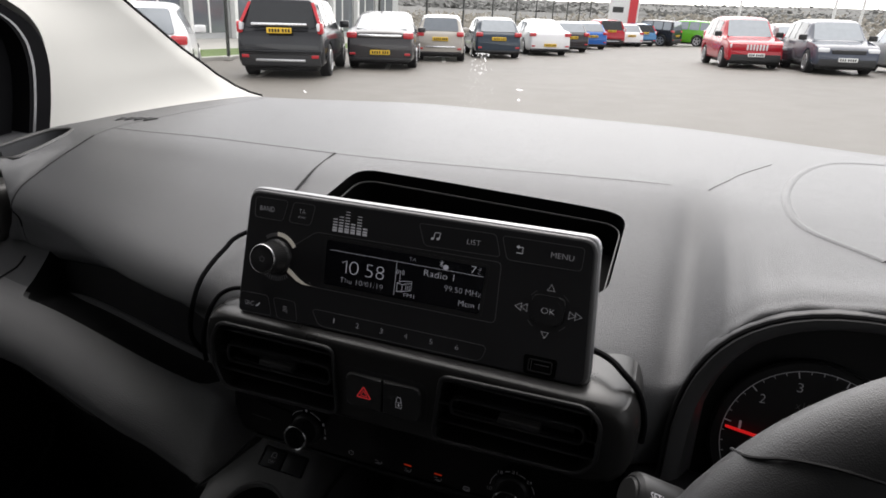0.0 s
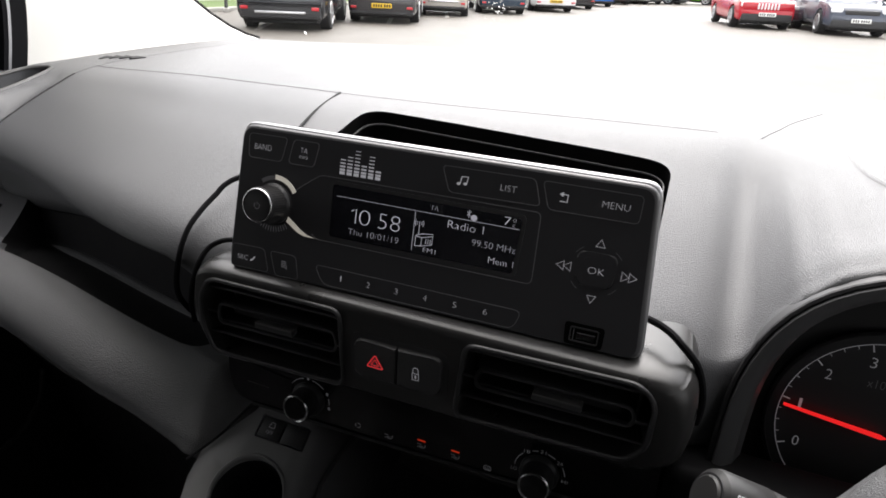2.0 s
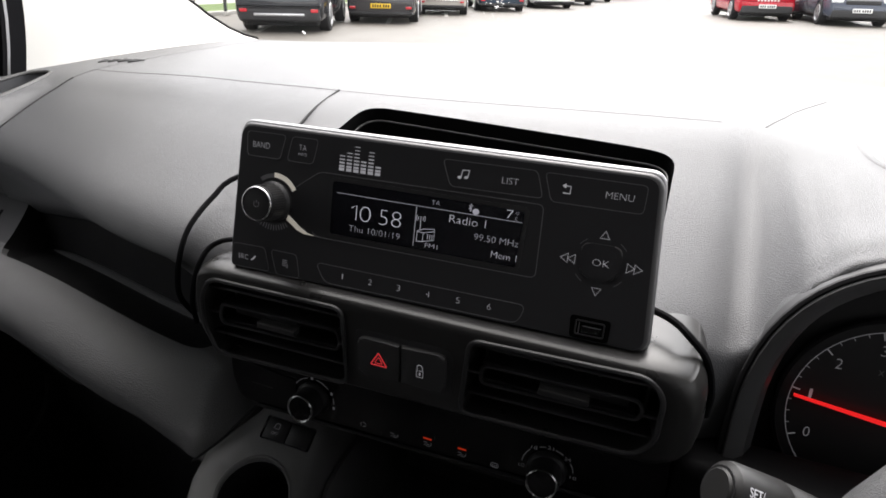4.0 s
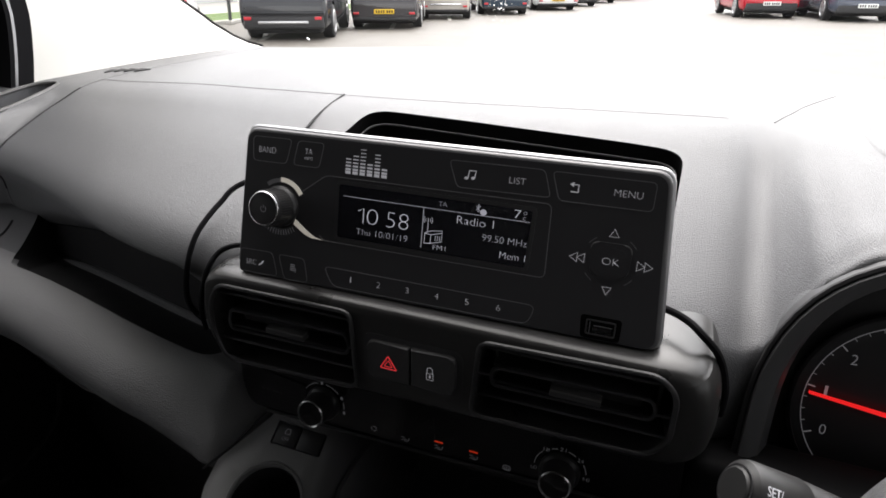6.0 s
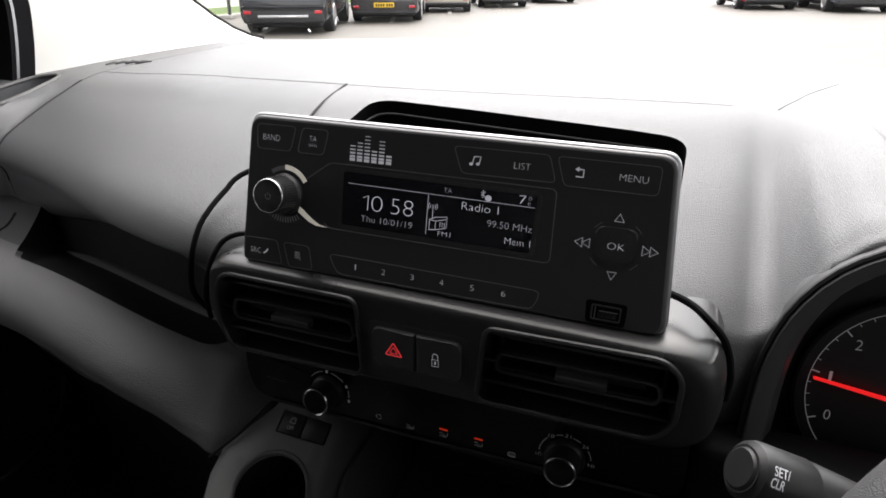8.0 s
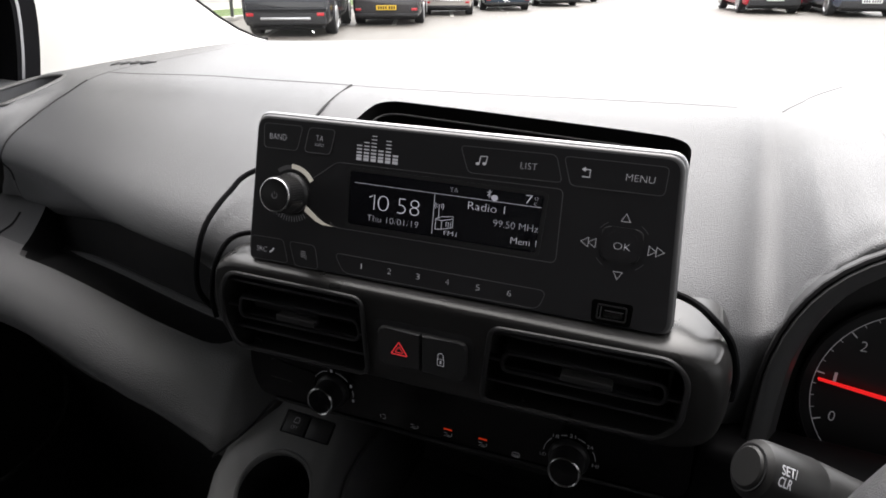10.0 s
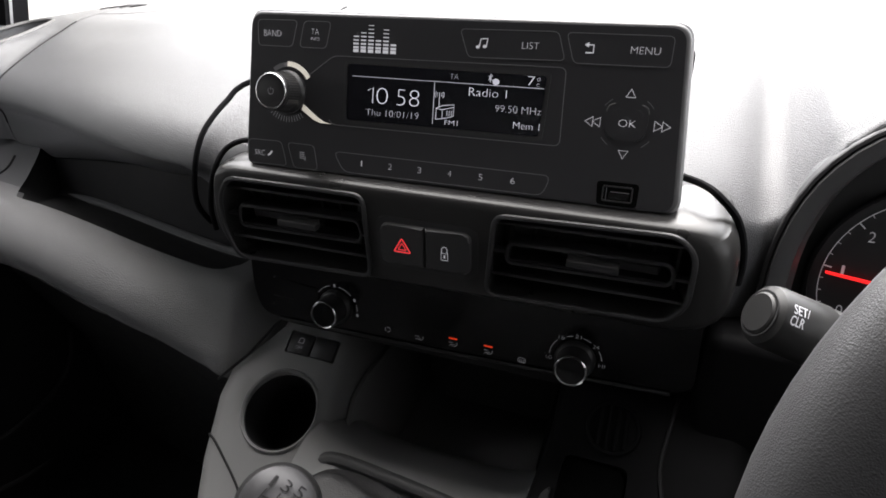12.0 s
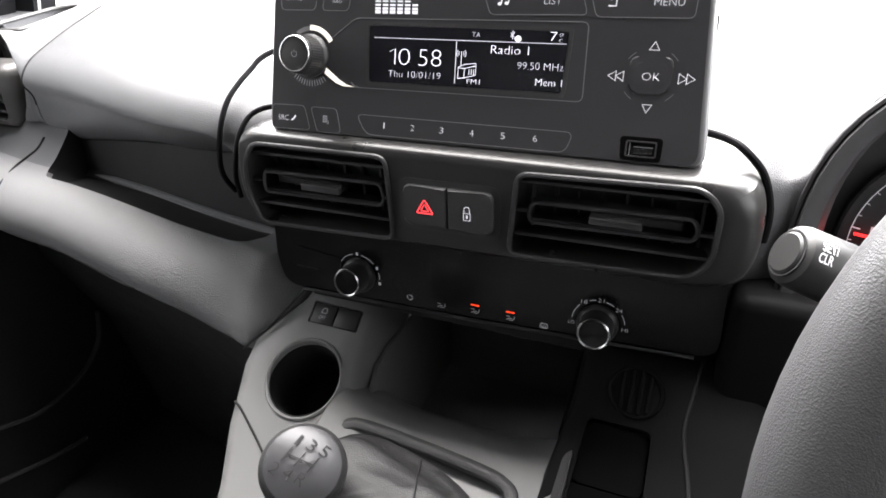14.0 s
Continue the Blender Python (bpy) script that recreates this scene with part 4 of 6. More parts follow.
# USB socket
# a flat near-black slab stands in for the shaded recess of the socket
usb = part("usb_socket", slab(rounded([(79.6, -28.9), (98.8, -28.9), (98.6, -40.0), (80.4, -40.0)], 2), 0.0, 0.3, MM, 0.15), M_VOID, radio, "black USB socket")
part("usb_shell", ribbon(rounded([(82.8, -31.0), (96.0, -31.0), (96.0, -37.8), (82.8, -37.8)], 0.8), 0.7, 0.3, MM, h=0.5), M_VENT, usb)
part("usb_tongue", slab([(85.6, -33.6), (94.6, -33.6), (94.6, -36.8), (85.6, -36.8)], 0.3, 0.55, MM), M_PANEL, usb)
part("usb_line", ribbon([(84.4, -31.8), (84.4, -37.4)], 0.35, 0.45, MM, closed=False), M_LINE, usb)
part("usb_line", ribbon([(86.2, -33.4), (94.8, -33.4)], 0.3, 0.6, MM, closed=False), M_LINE, usb)

# ---- instrument cluster ----
cluster = thing("instrument_cluster", (0.165, 0.4, 1.1), "hooded black instrument cluster with a rev counter and red needle", "instrument cluster")
part("hood_joint", tube(hood_ring(0.3625, 1.004)[30:] + hood_ring(0.3625, 1.004)[:1], 0.0016, 6), M_BLACK, cluster)
part("hood", loft([hood_ring(0.43, 1.0), hood_ring(0.385, 1.0), hood_ring(0.3745, 1.0)], closed=True), M_DASH, cluster, "grey grained hood over the dials", smooth=60)
part("hood_ring", loft([hood_ring(0.3745, 1.0), hood_ring(0.366, 1.0), hood_ring(0.3595, 0.99), hood_ring(0.36, 0.95), hood_ring(0.364, 0.915)], closed=True), M_HOODRING, cluster, "smooth charcoal front ring of the hood", smooth=60)
part("hood_bore", loft([hood_ring(0.364, 0.915), hood_ring(0.375, 0.875), hood_ring(0.41, 0.83), hood_ring(0.45, 0.81), hood_ring(0.47, 0.81)], closed=True), M_VENT, cluster, "black bore around the dials", smooth=60)
DIALM = Matrix.Translation((0.117, 0.402, 1.196)) @ pose(0, 0, 0, 90 - 14)
part("dial_plate", slab([(-0.083, -0.12), (0.16, -0.12), (0.16, 0.088), (-0.058, 0.088), (-0.083, 0.06)], -0.012, -0.006, DIALM), M_DIAL, cluster)
rev = part("rev_counter", turned([(0.060, -0.005), (0.060, 0.001), (0.0585, 0.002), (0.058, 0.0), (0.0, 0.0)], DIALM, 64), M_DIAL, cluster, "black rev counter dial")
part("dial_line", ribbon([(0.0528 * math.cos(radians(a)), 0.0528 * math.sin(radians(a))) for a in range(250, -40, -5)], 0.0004, 0.0003, DIALM, closed=False), M_SCALE, rev)
for i in range(0, 25):
    a = radians(203 - i * 8.1)
    L_ = 0.0042 if i % 4 == 0 else 0.0018
    part("scale_tick", ribbon([(r * math.cos(a), r * math.sin(a)) for r in (0.0525 - L_, 0.0525)], 0.0007 if i % 4 == 0 else 0.0004, 0.0003, DIALM, closed=False), M_SCALE, rev)
for i in range(7):
    a = radians(203 - i * 32.4)
    cx, cy = 0.0425 * math.cos(a), 0.042 * math.sin(a)
    part("figure", letters(str(i), DIALM, cx - (0.0008 if i == 1 else 0.0017), cx + (0.0008 if i == 1 else 0.0017), cy - 0.003, cy + 0.003, 0.0004), M_SCALE, rev, smooth=0)
part("lettering", letters("x1000/min", DIALM, -0.012, 0.014, 0.026, 0.031, 0.0004), M_LINE, rev, smooth=0)
part("needle", slab([(-0.0512, 0.0062), (0.0, 0.0012), (0.003, 0.0), (0.0, -0.0012), (-0.0512, 0.0048)], 0.004, 0.006, DIALM), M_NEEDLE, rev, "red lit needle")
part("lamp_telltale", ribbon([(-0.010, -0.037), (-0.0125, -0.0385), (-0.010, -0.040)], 0.0006, 0.0005, DIALM, closed=False), M_GREEN, rev, "green lit lamp symbol")
part("lamp_telltale", ribbon([(-0.0065, -0.037), (-0.004, -0.0385), (-0.0065, -0.040)], 0.0006, 0.0005, DIALM, closed=False), M_GREEN, rev, "green lit lamp symbol")
lid = [Vector(p[:2]) for p in spline([(0.142, 0.453, 0), (0.106, 0.493, 0), (0.0955, 0.53, 0), (0.099, 0.59, 0), (0.119, 0.676, 0), (0.153, 0.762, 0), (0.191, 0.812, 0), (0.25, 0.845, 0), (0.36, 0.855, 0), (0.5, 0.85, 0)], 60)]
part("lid_joint", tube(on_pad([(p.x, p.y) for p in lid], -0.0053), 0.0065, 12), M_DASH, dash, "soft raised edge of a flush lid")

# ---- steering wheel and stalk ----
wheel = thing("steering_wheel", (0.157, 0.16, 1.1), "black grained leather steering wheel", "steering wheel")
WM = Matrix.Translation((0.157, 0.146, 1.233)) @ Matrix.Rotation(-0.393, 4, "X")
ring_rows = []
for i in range(97):
    a = 2 * math.pi * i / 96
    c = Vector((0.142 * math.cos(a), 0, 0.142 * math.sin(a)))
    out = Vector((math.cos(a), 0, math.sin(a)))
    ring_rows.append([WM @ (c + out * 0.017 * math.cos(b) + Vector((0, 0.0155 * math.sin(b), 0))) for b in [2 * math.pi * k / 20 for k in range(20)]])
part("rim", loft(ring_rows, closed=True), M_LEATHER, wheel, "black grained leather rim", smooth=60)
part("seam", tube([WM @ Vector((0.1255 * math.cos(a), -0.006, 0.1255 * math.sin(a))) for a in [2 * math.pi * i / 80 for i in range(81)]], 0.0009, 6), M_BLACK, wheel)
part("hub", slab(rounded([(-0.06, -0.05), (0.06, -0.05), (0.068, 0.035), (-0.068, 0.035)], 0.02, 6), -0.03, 0.01, WM @ Matrix.Translation((0, 0.02, 0)) @ pose(0, 0, 0, 90), 0.008), M_LOWER, wheel)
for s in (-1, 1):
    part("spoke", tube([WM @ Vector(p) for p in ((s * 0.05, 0.025, -0.01), (s * 0.09, 0.02, -0.005), (s * 0.135, 0.004, 0.0))], 0.016, 10, n=8, flat=0.5), M_LOWER, wheel)
part("rim_seam", tube([(0.0345, 0.1885, 1.325), (0.0372, 0.179, 1.3301), (0.0411, 0.1763, 1.3326), (0.0477, 0.1743, 1.3358), (0.0584, 0.1724, 1.3376), (0.0705, 0.1724, 1.3368)], 0.0006, 6, n=24), M_BLACK, wheel, "sewn joint of the leather rim")
part("column", tube([WM @ Vector((0, 0.02, 0)), WM @ Vector((0, 0.12, -0.005)), WM @ Vector((0, 0.24, -0.01))], 0.045, 20), M_LOWER, wheel)

stalk = thing("wiper_stalk", (0.09, 0.26, 1.22), "dark grey control stalk with a round end button", "stalk")
S0, S1 = Vector((0.0085, 0.233, 1.2605)), Vector((0.12, 0.275, 1.208))
ax = (S1 - S0).normalized()
SM = Matrix.Translation(S0) @ ax.to_track_quat("Z", "Y").to_matrix().to_4x4()
part("arm", turned([(0.0, 0.0), (0.0082, 0.0), (0.0102, 0.0014), (0.0108, 0.0035), (0.0112, 0.022), (0.0106, 0.0232), (0.0106, 0.024), (0.011, 0.025), (0.0095, 0.06), (0.008, 0.11)], SM, 28), M_STALK, stalk)
part("button_gap", turned([(0.0076, -0.0004), (0.0083, -0.0004), (0.0083, 0.001), (0.0076, 0.001)], SM, 28, ring=True), M_BLACK, stalk)
part("end_button", turned([(0.0, -0.0013), (0.0066, -0.0013), (0.0074, -0.0006), (0.0076, 0.002)], SM, 28), M_STALK, stalk, "dark round end button")
# lettering along the stalk's sleeve
eye_side = Vector((-0.03, 0.02, 1.43)) - S0 - ax * 0.013
eye_side = (eye_side - ax * eye_side.dot(ax)).normalized()
LM = Matrix.Translation(S0 + eye_side * 0.0112) @ Matrix((ax, eye_side.cross(ax), eye_side)).transposed().to_4x4()


def on_sleeve(bm):
    """Wraps flat letters round the sleeve."""
    for v in bm.verts:
        ang, r = v.co.y / 0.0113, 0.0114 + v.co.z
        v.co = LM @ Vector((v.co.x, r * math.sin(ang), r * math.cos(ang) - 0.0112))
    return bm


part("lettering", on_sleeve(letters("SET/", Matrix.Identity(4), 0.003, 0.0093, 0.0018, 0.0051, thin=0.01)), M_PRINT, stalk, smooth=0)
part("lettering", on_sleeve(letters("CLR", Matrix.Identity(4), 0.0024, 0.0078, -0.0021, 0.0012, thin=0.01)), M_PRINT, stalk, smooth=0)

part("chevron_mark", on_sleeve(ribbon([(0.0275, -0.0015), (0.0305, 0.0012), (0.0322, -0.0022)], 0.0009, 0.0, Matrix.Identity(4), closed=False)), M_PRINT, stalk)

# ---- centre console ----
console = thing("centre_console", (-0.14, 0.25, 0.95), "grey plastic centre console with a cup holder and gear lever", "console")


def strip_z(y, side=0):
    return 1.1085 + 0.75 * (y - 0.342) + 0.018 * side


def strip(x0f, x1f, side, y0, y1):
    """A sloping console shoulder with rounded edges between two edge functions of y."""
    rows = []
    for i in range(25):
        y = y0 + (y1 - y0) * i / 24
        z = strip_z(y, side) if y > 0.2 else strip_z(0.2, side) + 0.35 * (y - 0.2)
        a, b = x0f(y), x1f(y)
        rows.append([Vector((a + 0.008, y, z - 0.3)), Vector((a, y, z - 0.06)), Vector((a + 0.001, y, z - 0.012)), Vector((a + 0.004, y, z - 0.004)), Vector((a + 0.011, y, z)), Vector((b - 0.014, y, z)), Vector((b - 0.006, y, z - 0.003)), Vector((b, y, z - 0.011)), Vector((b + 0.005, y, z - 0.032)), Vector((b + 0.006, y, z - 0.3))])
    return loft(rows, closed=True, caps=True)


left_in = lambda y: lerp(y, [(0.05, -0.17), (0.25, -0.206), (0.34, -0.222)])
left_out = lambda y: lerp(y, [(0.02, -0.222), (0.231, -0.285), (0.284, -0.303), (0.315, -0.31), (0.36, -0.276)])
cup_axis = Matrix.Translation((-0.2525, 0.3035, strip_z(0.3035))) @ pose(0, 0, 0, 36.9)
left = strip(left_out, left_in, 0, 0.02, 0.40)
cupwell = turned([(0.0265, -0.06), (0.0268, 0.0), (0.0295, 0.0015), (0.033, 0.02)], Matrix.Translation((-0.2525, 0.3035, strip_z(0.3035))) @ pose(0, 0, 0, 30), 48)
left = carve(left, cupwell, box(-0.0198, 0.0198, -0.0085, 0.0085, -0.006, 0.01, 0.001, 1, Matrix.Translation((-0.2475, 0.3425, strip_z(0.3425))) @ pose(0, 0, 0, 36.9)))
part("left_shoulder", left, M_CONSOLE, console, "smooth grey shoulder with a round cup holder", smooth=40)
part("cup_rim", turned([(0.0268, -0.002), (0.0285, -0.0005), (0.0295, 0.0012), (0.0285, 0.002), (0.0272, 0.001)], Matrix.Translation((-0.2525, 0.3035, strip_z(0.3035))) @ pose(0, 0, 0, 36.9), 48, ring=True), M_CONSOLE, console, "rounded rim of the cup holder")
part("cup_liner", turned([(0.0262, -0.002), (0.0258, -0.05), (0.0001, -0.05), (0.0001, -0.052), (0.0268, -0.052), (0.0268, -0.002)], Matrix.Translation((-0.2525, 0.3035, strip_z(0.3035))) @ pose(0, 0, 0, 30), 40, ring=True), M_BLACK, console, "black cup holder liner")
SWM = Matrix.Translation((-0.2475, 0.3425, strip_z(0.3425))) @ pose(0, 0, 0, 36.9)
for k, x in enumerate((-0.0098, 0.0098)):
    sw = part("console_switch", box(x - 0.0092, x + 0.0092, -0.0078, 0.0078, -0.005, -0.0008, 0.0008, 2, SWM), M_VENT, console, "black stability control switch" if not k else "blank black switch cover")
    if not k:
        part("lettering", letters("OFF", SWM, x - 0.0028, x + 0.0028, -0.0042, -0.0018, -0.0006), M_DIM, sw, smooth=0)
        part("symbol", ribbon(rounded([(x - 0.0022, 0.0005), (x + 0.0024, 0.0005), (x + 0.0018, 0.0042), (x - 0.0012, 0.0042)], 0.0008), 0.0004, -0.0007, SWM), M_DIM, sw)
part("console_joint", tube([(-0.311, 0.3135, 1.083), (-0.3015, 0.3175, 1.0925), (-0.2925, 0.3265, 1.1005), (-0.284, 0.336, 1.111), (-0.2775, 0.343, 1.1195), (-0.2716, 0.3475, 1.126)], 0.001, 6, n=16), M_BLACK, console)
part("console_joint", tube([Vector((x, y, strip_z(y) + 0.0002)) for x, y in ((-0.2975, 0.281), (-0.2913, 0.2787), (-0.2798, 0.272), (-0.2663, 0.2638), (-0.258, 0.2577), (-0.252, 0.25))], 0.0009, 6, n=16), M_BLACK, console)

right_in = lambda y: lerp(y, [(0.05, -0.12), (0.25, -0.083), (0.33, -0.07)])
right_out = lambda y: lerp(y, [(0.05, 0.03), (0.36, 0.045)])
right = strip(right_in, right_out, 1, 0.02, 0.372)
BM_ = Matrix.Translation((-0.04, 0.283, strip_z(0.283, 1))) @ pose(0, 0, 0, 36.9)
right = carve(right, slab(rounded([(-0.022, -0.035), (0.020, -0.035), (0.0185, 0.034), (-0.0175, 0.034)], 0.005), -0.012, 0.02, BM_))
# right shoulder: shade from wheel and driver is put into its colour
part("right_shoulder", right, M_SHOULDER, console, "shoulder with the parking brake switch, darkened for shade", smooth=40)
part("brake_switch", slab(rounded([(-0.0205, -0.003), (0.0185, -0.003), (0.0175, 0.0325), (-0.0168, 0.0325)], 0.004), -0.012, -0.003, BM_, 0.001), M_VOID, console, "black parking brake switch")
part("brake_switch_cap", slab(rounded([(-0.0208, -0.034), (0.0192, -0.034), (0.0188, -0.0038), (-0.0205, -0.0038)], 0.002), -0.012, -0.0035, BM_, 0.001), M_VOID, console)
sock = part("round_grille", turned([(0.0158, -0.004), (0.0162, 0.0008), (0.0152, 0.0024), (0.014, 0.002), (0.0136, 0.0004), (0.0, 0.0004)], Matrix.Translation((-0.0335, 0.3265, strip_z(0.3265, 1))) @ pose(0, 0, 0, 36.9), 36), M_SHOULDER, console, "round black ribbed grille")
for i in range(4):
    x = -0.0075 + 0.005 * i
    half = math.sqrt(0.0135 ** 2 - x * x)
    part("rib", box(x - 0.0011, x + 0.0011, -half, half, 0.0002, 0.0022, 0.0006, 1, Matrix.Translation((-0.0335, 0.3265, strip_z(0.3265, 1))) @ pose(0, 0, 0, 36.9)), M_SHOULDER, sock)
part("brake_tab", slab(rounded([(-0.031, -0.045), (-0.0235, -0.045), (-0.0215, 0.014), (-0.0265, 0.008)], 0.003), -0.004, 0.0035, BM_, 0.0015), M_VENT, console, "raised charcoal finger tab beside the switch")
part("brake_tab", slab(rounded([(0.0205, -0.045), (0.0275, -0.045), (0.0245, -0.008), (0.0205, 0.0)], 0.003), -0.004, 0.0035, BM_, 0.0015), M_VENT, console, "raised charcoal finger tab beside the switch")
part("console_joint", tube([Vector((x, y, strip_z(y, 1) + 0.0002)) for x, y in ((0.0, 0.348), (-0.003, 0.33), (-0.005, 0.313), (0.001, 0.29), (0.006, 0.26))], 0.0013, 6, n=16), M_BLACK, console)

# tray between the shoulders
def tray_row(y, z):
    floor_row = [Vector((-0.143 + 0.078 * s, y, z + 0.016 * s ** 4 * (1 if y < 0.35 else 0.4))) for s in [-1 + k / 8 for k in range(17)]]
    return floor_row + [Vector((-0.05, y + 0.005, z - 0.12)), Vector((-0.235, y + 0.005, z - 0.12))]


part("console_tray", loft([tray_row(y, z) for y, z in ((0.24, 1.05), (0.282, 1.064), (0.292, 1.0645), (0.31, 1.061), (0.33, 1.051), (0.347, 1.037), (0.362, 1.017), (0.375, 0.99), (0.39, 0.97), (0.472, 0.965), (0.482, 0.97), (0.486, 1.13))], closed=True, caps=True), M_CONSOLE, console, "grey hollowed tray under the heater panel", smooth=60)
for edge, s in ((left_in, 1), (right_in, -1)):
    rows = []
    for i in range(9):
        y = 0.318 + 0.165 * i / 8
        x, z = edge(min(y, 0.335)) + s * (0.0065 if s > 0 else 0.0005), strip_z(min(y, 0.345), 0.5 - 0.5 * s) - 0.03
        rows.append([Vector((x, y, z)), Vector((x + s * 0.003, y, z)), Vector((x + s * 0.003, y, 0.98)), Vector((x, y, 0.98))])
    # the right wall takes the shade-darkened copy of the plastic
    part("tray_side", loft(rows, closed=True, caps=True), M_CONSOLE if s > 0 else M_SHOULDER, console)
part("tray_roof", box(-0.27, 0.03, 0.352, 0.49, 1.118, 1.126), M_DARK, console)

# gear lever with its gaiter and knob
lever = thing("gear_lever", (-0.19, 0.23, 1.03), "manual gear lever with a round shift pattern knob", "gear lever")
GK = Vector((-0.1965, 0.2215, 1.0955))
part("gaiter_frame", tube([(-0.226, 0.24, 1.046), (-0.2155, 0.266, 1.061), (-0.2125, 0.277, 1.066), (-0.208, 0.2828, 1.069), (-0.196, 0.286, 1.07), (-0.16, 0.2825, 1.071), (-0.113, 0.2775, 1.07), (-0.097, 0.2742, 1.068), (-0.0905, 0.267, 1.065), (-0.088, 0.24, 1.058), (-0.09, 0.14, 1.035)], 0.0046, 10, n=60, flat=0.8), M_LOWER, lever, "dark raised gaiter frame")
base = rounded([(-0.235, 0.12), (-0.095, 0.12), (-0.1, 0.255), (-0.13, 0.272), (-0.19, 0.28), (-0.212, 0.27)], 0.025, 5)
base = [p.lerp(q, k / n) for p, q in zip(base, base[1:] + base[:1]) for n in [max(1, int((q - p).length / 0.01))] for k in range(n)]
SEAM = (Vector((-0.1485, 0.2715)), Vector((-0.139, 0.238)))
g_rows = []
for k in range(15):
    f = k / 14
    row = []
    for p in base:
        wob = 0.0012 * math.sin(7 * f * math.pi) * (1 - f) + 0.002 * math.sin(p.x * 60 + p.y * 45 + 3 * f) * f * (1 - f) * 4
        q = Vector((p.x, p.y, 1.058 + 0.4 * (p.y - 0.25))).lerp(GK + Vector((0, 0, -0.032)) + Vector((p.x + 0.165, p.y - 0.2, 0)) * 0.12, f ** 1.25)
        row.append(q + Vector((wob, wob, wob + 0.010 * math.sin(f * math.pi))))
    g_rows.append(row)
gaiter = loft(g_rows, closed=True, caps=True)
skin = BVHTree.FromBMesh(gaiter)
seam = [skin.ray_cast(Vector((SEAM[0].x + (SEAM[1].x - SEAM[0].x) * k / 10, SEAM[0].y + (SEAM[1].y - SEAM[0].y) * k / 10, 1.2)), Vector((0, 0, -1)))[0] for k in range(11)]
part("gaiter", gaiter, M_GAITER, lever, "smooth black leather gaiter", smooth=60)
part("gaiter_seam", tube([q + Vector((0, 0, 0.0004)) for q in seam if q], 0.0006, 6), M_BLACK, lever, "stitched seam of the gaiter")
aim = (Vector((-0.03, 0.02, 1.46)) - GK).normalized()
aside = Vector((0.92, 0.39, 0.0))
aside = (aside - aim * aside.dot(aim)).normalized()
KM = Matrix.Translation(GK) @ Matrix((aside, aim.cross(aside), aim)).transposed().to_4x4()
knob_ob = part("knob", turned([(0.008, -0.034), (0.0115, -0.026), (0.019, -0.017), (0.0236, -0.007), (0.0242, 0.0), (0.0225, 0.0055), (0.0212, 0.0068)], KM, 40), M_LOWER, lever, "round dark gear knob")
cap = part("knob_cap", turned([(0.0216, 0.0058), (0.0208, 0.0078), (0.016, 0.0103), (0.009, 0.0117), (0.0, 0.0122)], KM, 40), M_KNOB, knob_ob, "metallic cap with the shift pattern")


def on_cap(bm):
    inv = KM.inverted()
    for v in bm.verts:
        q = inv @ v.co
        r = math.hypot(q.x, q.y)
        q.z += 0.0131 - 0.0044 * (r / 0.0208) ** 2.6
        v.co = KM @ q
    return bm


PATTERN = Matrix(((0.92, 0.6), (-0.38, 0.75)))  # the shift pattern lies askew on the cap
for body, i, j in (("1", -1, 1), ("3", 0, 1), ("5", 1, 1), ("2", -1, -1), ("4", 0, -1), ("R", 1, -1)):
    c = PATTERN @ Vector((0.0078 * i, 0.0098 * j)) + Vector((-0.0016, 0.0022))
    bm = letters(body, Matrix.Identity(4), -0.001 if body == "1" else -0.0024, 0.001 if body == "1" else 0.0024, -0.0032, 0.0032, thin=-0.015)
    bm.transform(KM @ Matrix.Translation((c.x, c.y, 0)) @ pose(0, 0, 0, 0, 0, -36))
    part("figure", on_cap(bm), M_BLACK, cap, smooth=0)
for a, b in (((-1, 0.5), (-1, -0.5)), ((0, 0.5), (0, -0.5)), ((1, 0.5), (1, -0.5)), ((-1, 0), (1, 0))):
    pts = [PATTERN @ Vector((0.0078 * (a[0] + (b[0] - a[0]) * k / 6), 0.0098 * (a[1] + (b[1] - a[1]) * k / 6))) + Vector((-0.0016, 0.0022)) for k in range(7)]
    part("pattern_line", on_cap(ribbon(pts, 0.0007, 0.0, KM, closed=False)), M_BLACK, cap)

# ---- the cabin shell ----
structure("floor", box(-0.86, 0.62, -0.75, 1.0, 0.60, 0.62), M_CARPET, "charcoal carpeted footwell floor", "floor")
part("footwell_hump", box(-0.30, 0.02, -0.3, 0.5, 0.62, 0.93, 0.05, 4), M_CARPET, console, "carpeted tunnel below the console")
structure("wall_front", box(-0.86, 0.62, 0.98, 1.02, 0.62, 1.285), M_DARK, "dark bulkhead under the windscreen", "wall")
# unseen closing wall, darkened to bounce less light forward
structure("wall_rear", box(-0.9, 0.66, -0.8, -0.76, 0.6, 1.98), M_LINER, "unseen plain bulkhead darkened to cut bounced light", "wall")
# unseen roof; its front edge and dim colour hold back light
roof_line = ((-0.78, 1.935), (0.0, 1.925), (0.15, 1.91), (0.21, 1.88), (0.258, 1.853))
structure("ceiling", loft([[Vector((-0.86, y, z)), Vector((0.62, y, z)), Vector((0.62, y + 0.012, z + 0.03)), Vector((-0.86, y + 0.012, z + 0.03))] for y, z in roof_line], closed=True, caps=True), M_HEADLINER, "unseen headliner dimmed to cut bounced light", "ceiling")
# windscreen: its edge runs up the pillar
WS = lambda x, s: Vector((x, 0.985 - 0.62 * s, 1.272 + 0.5 * s))
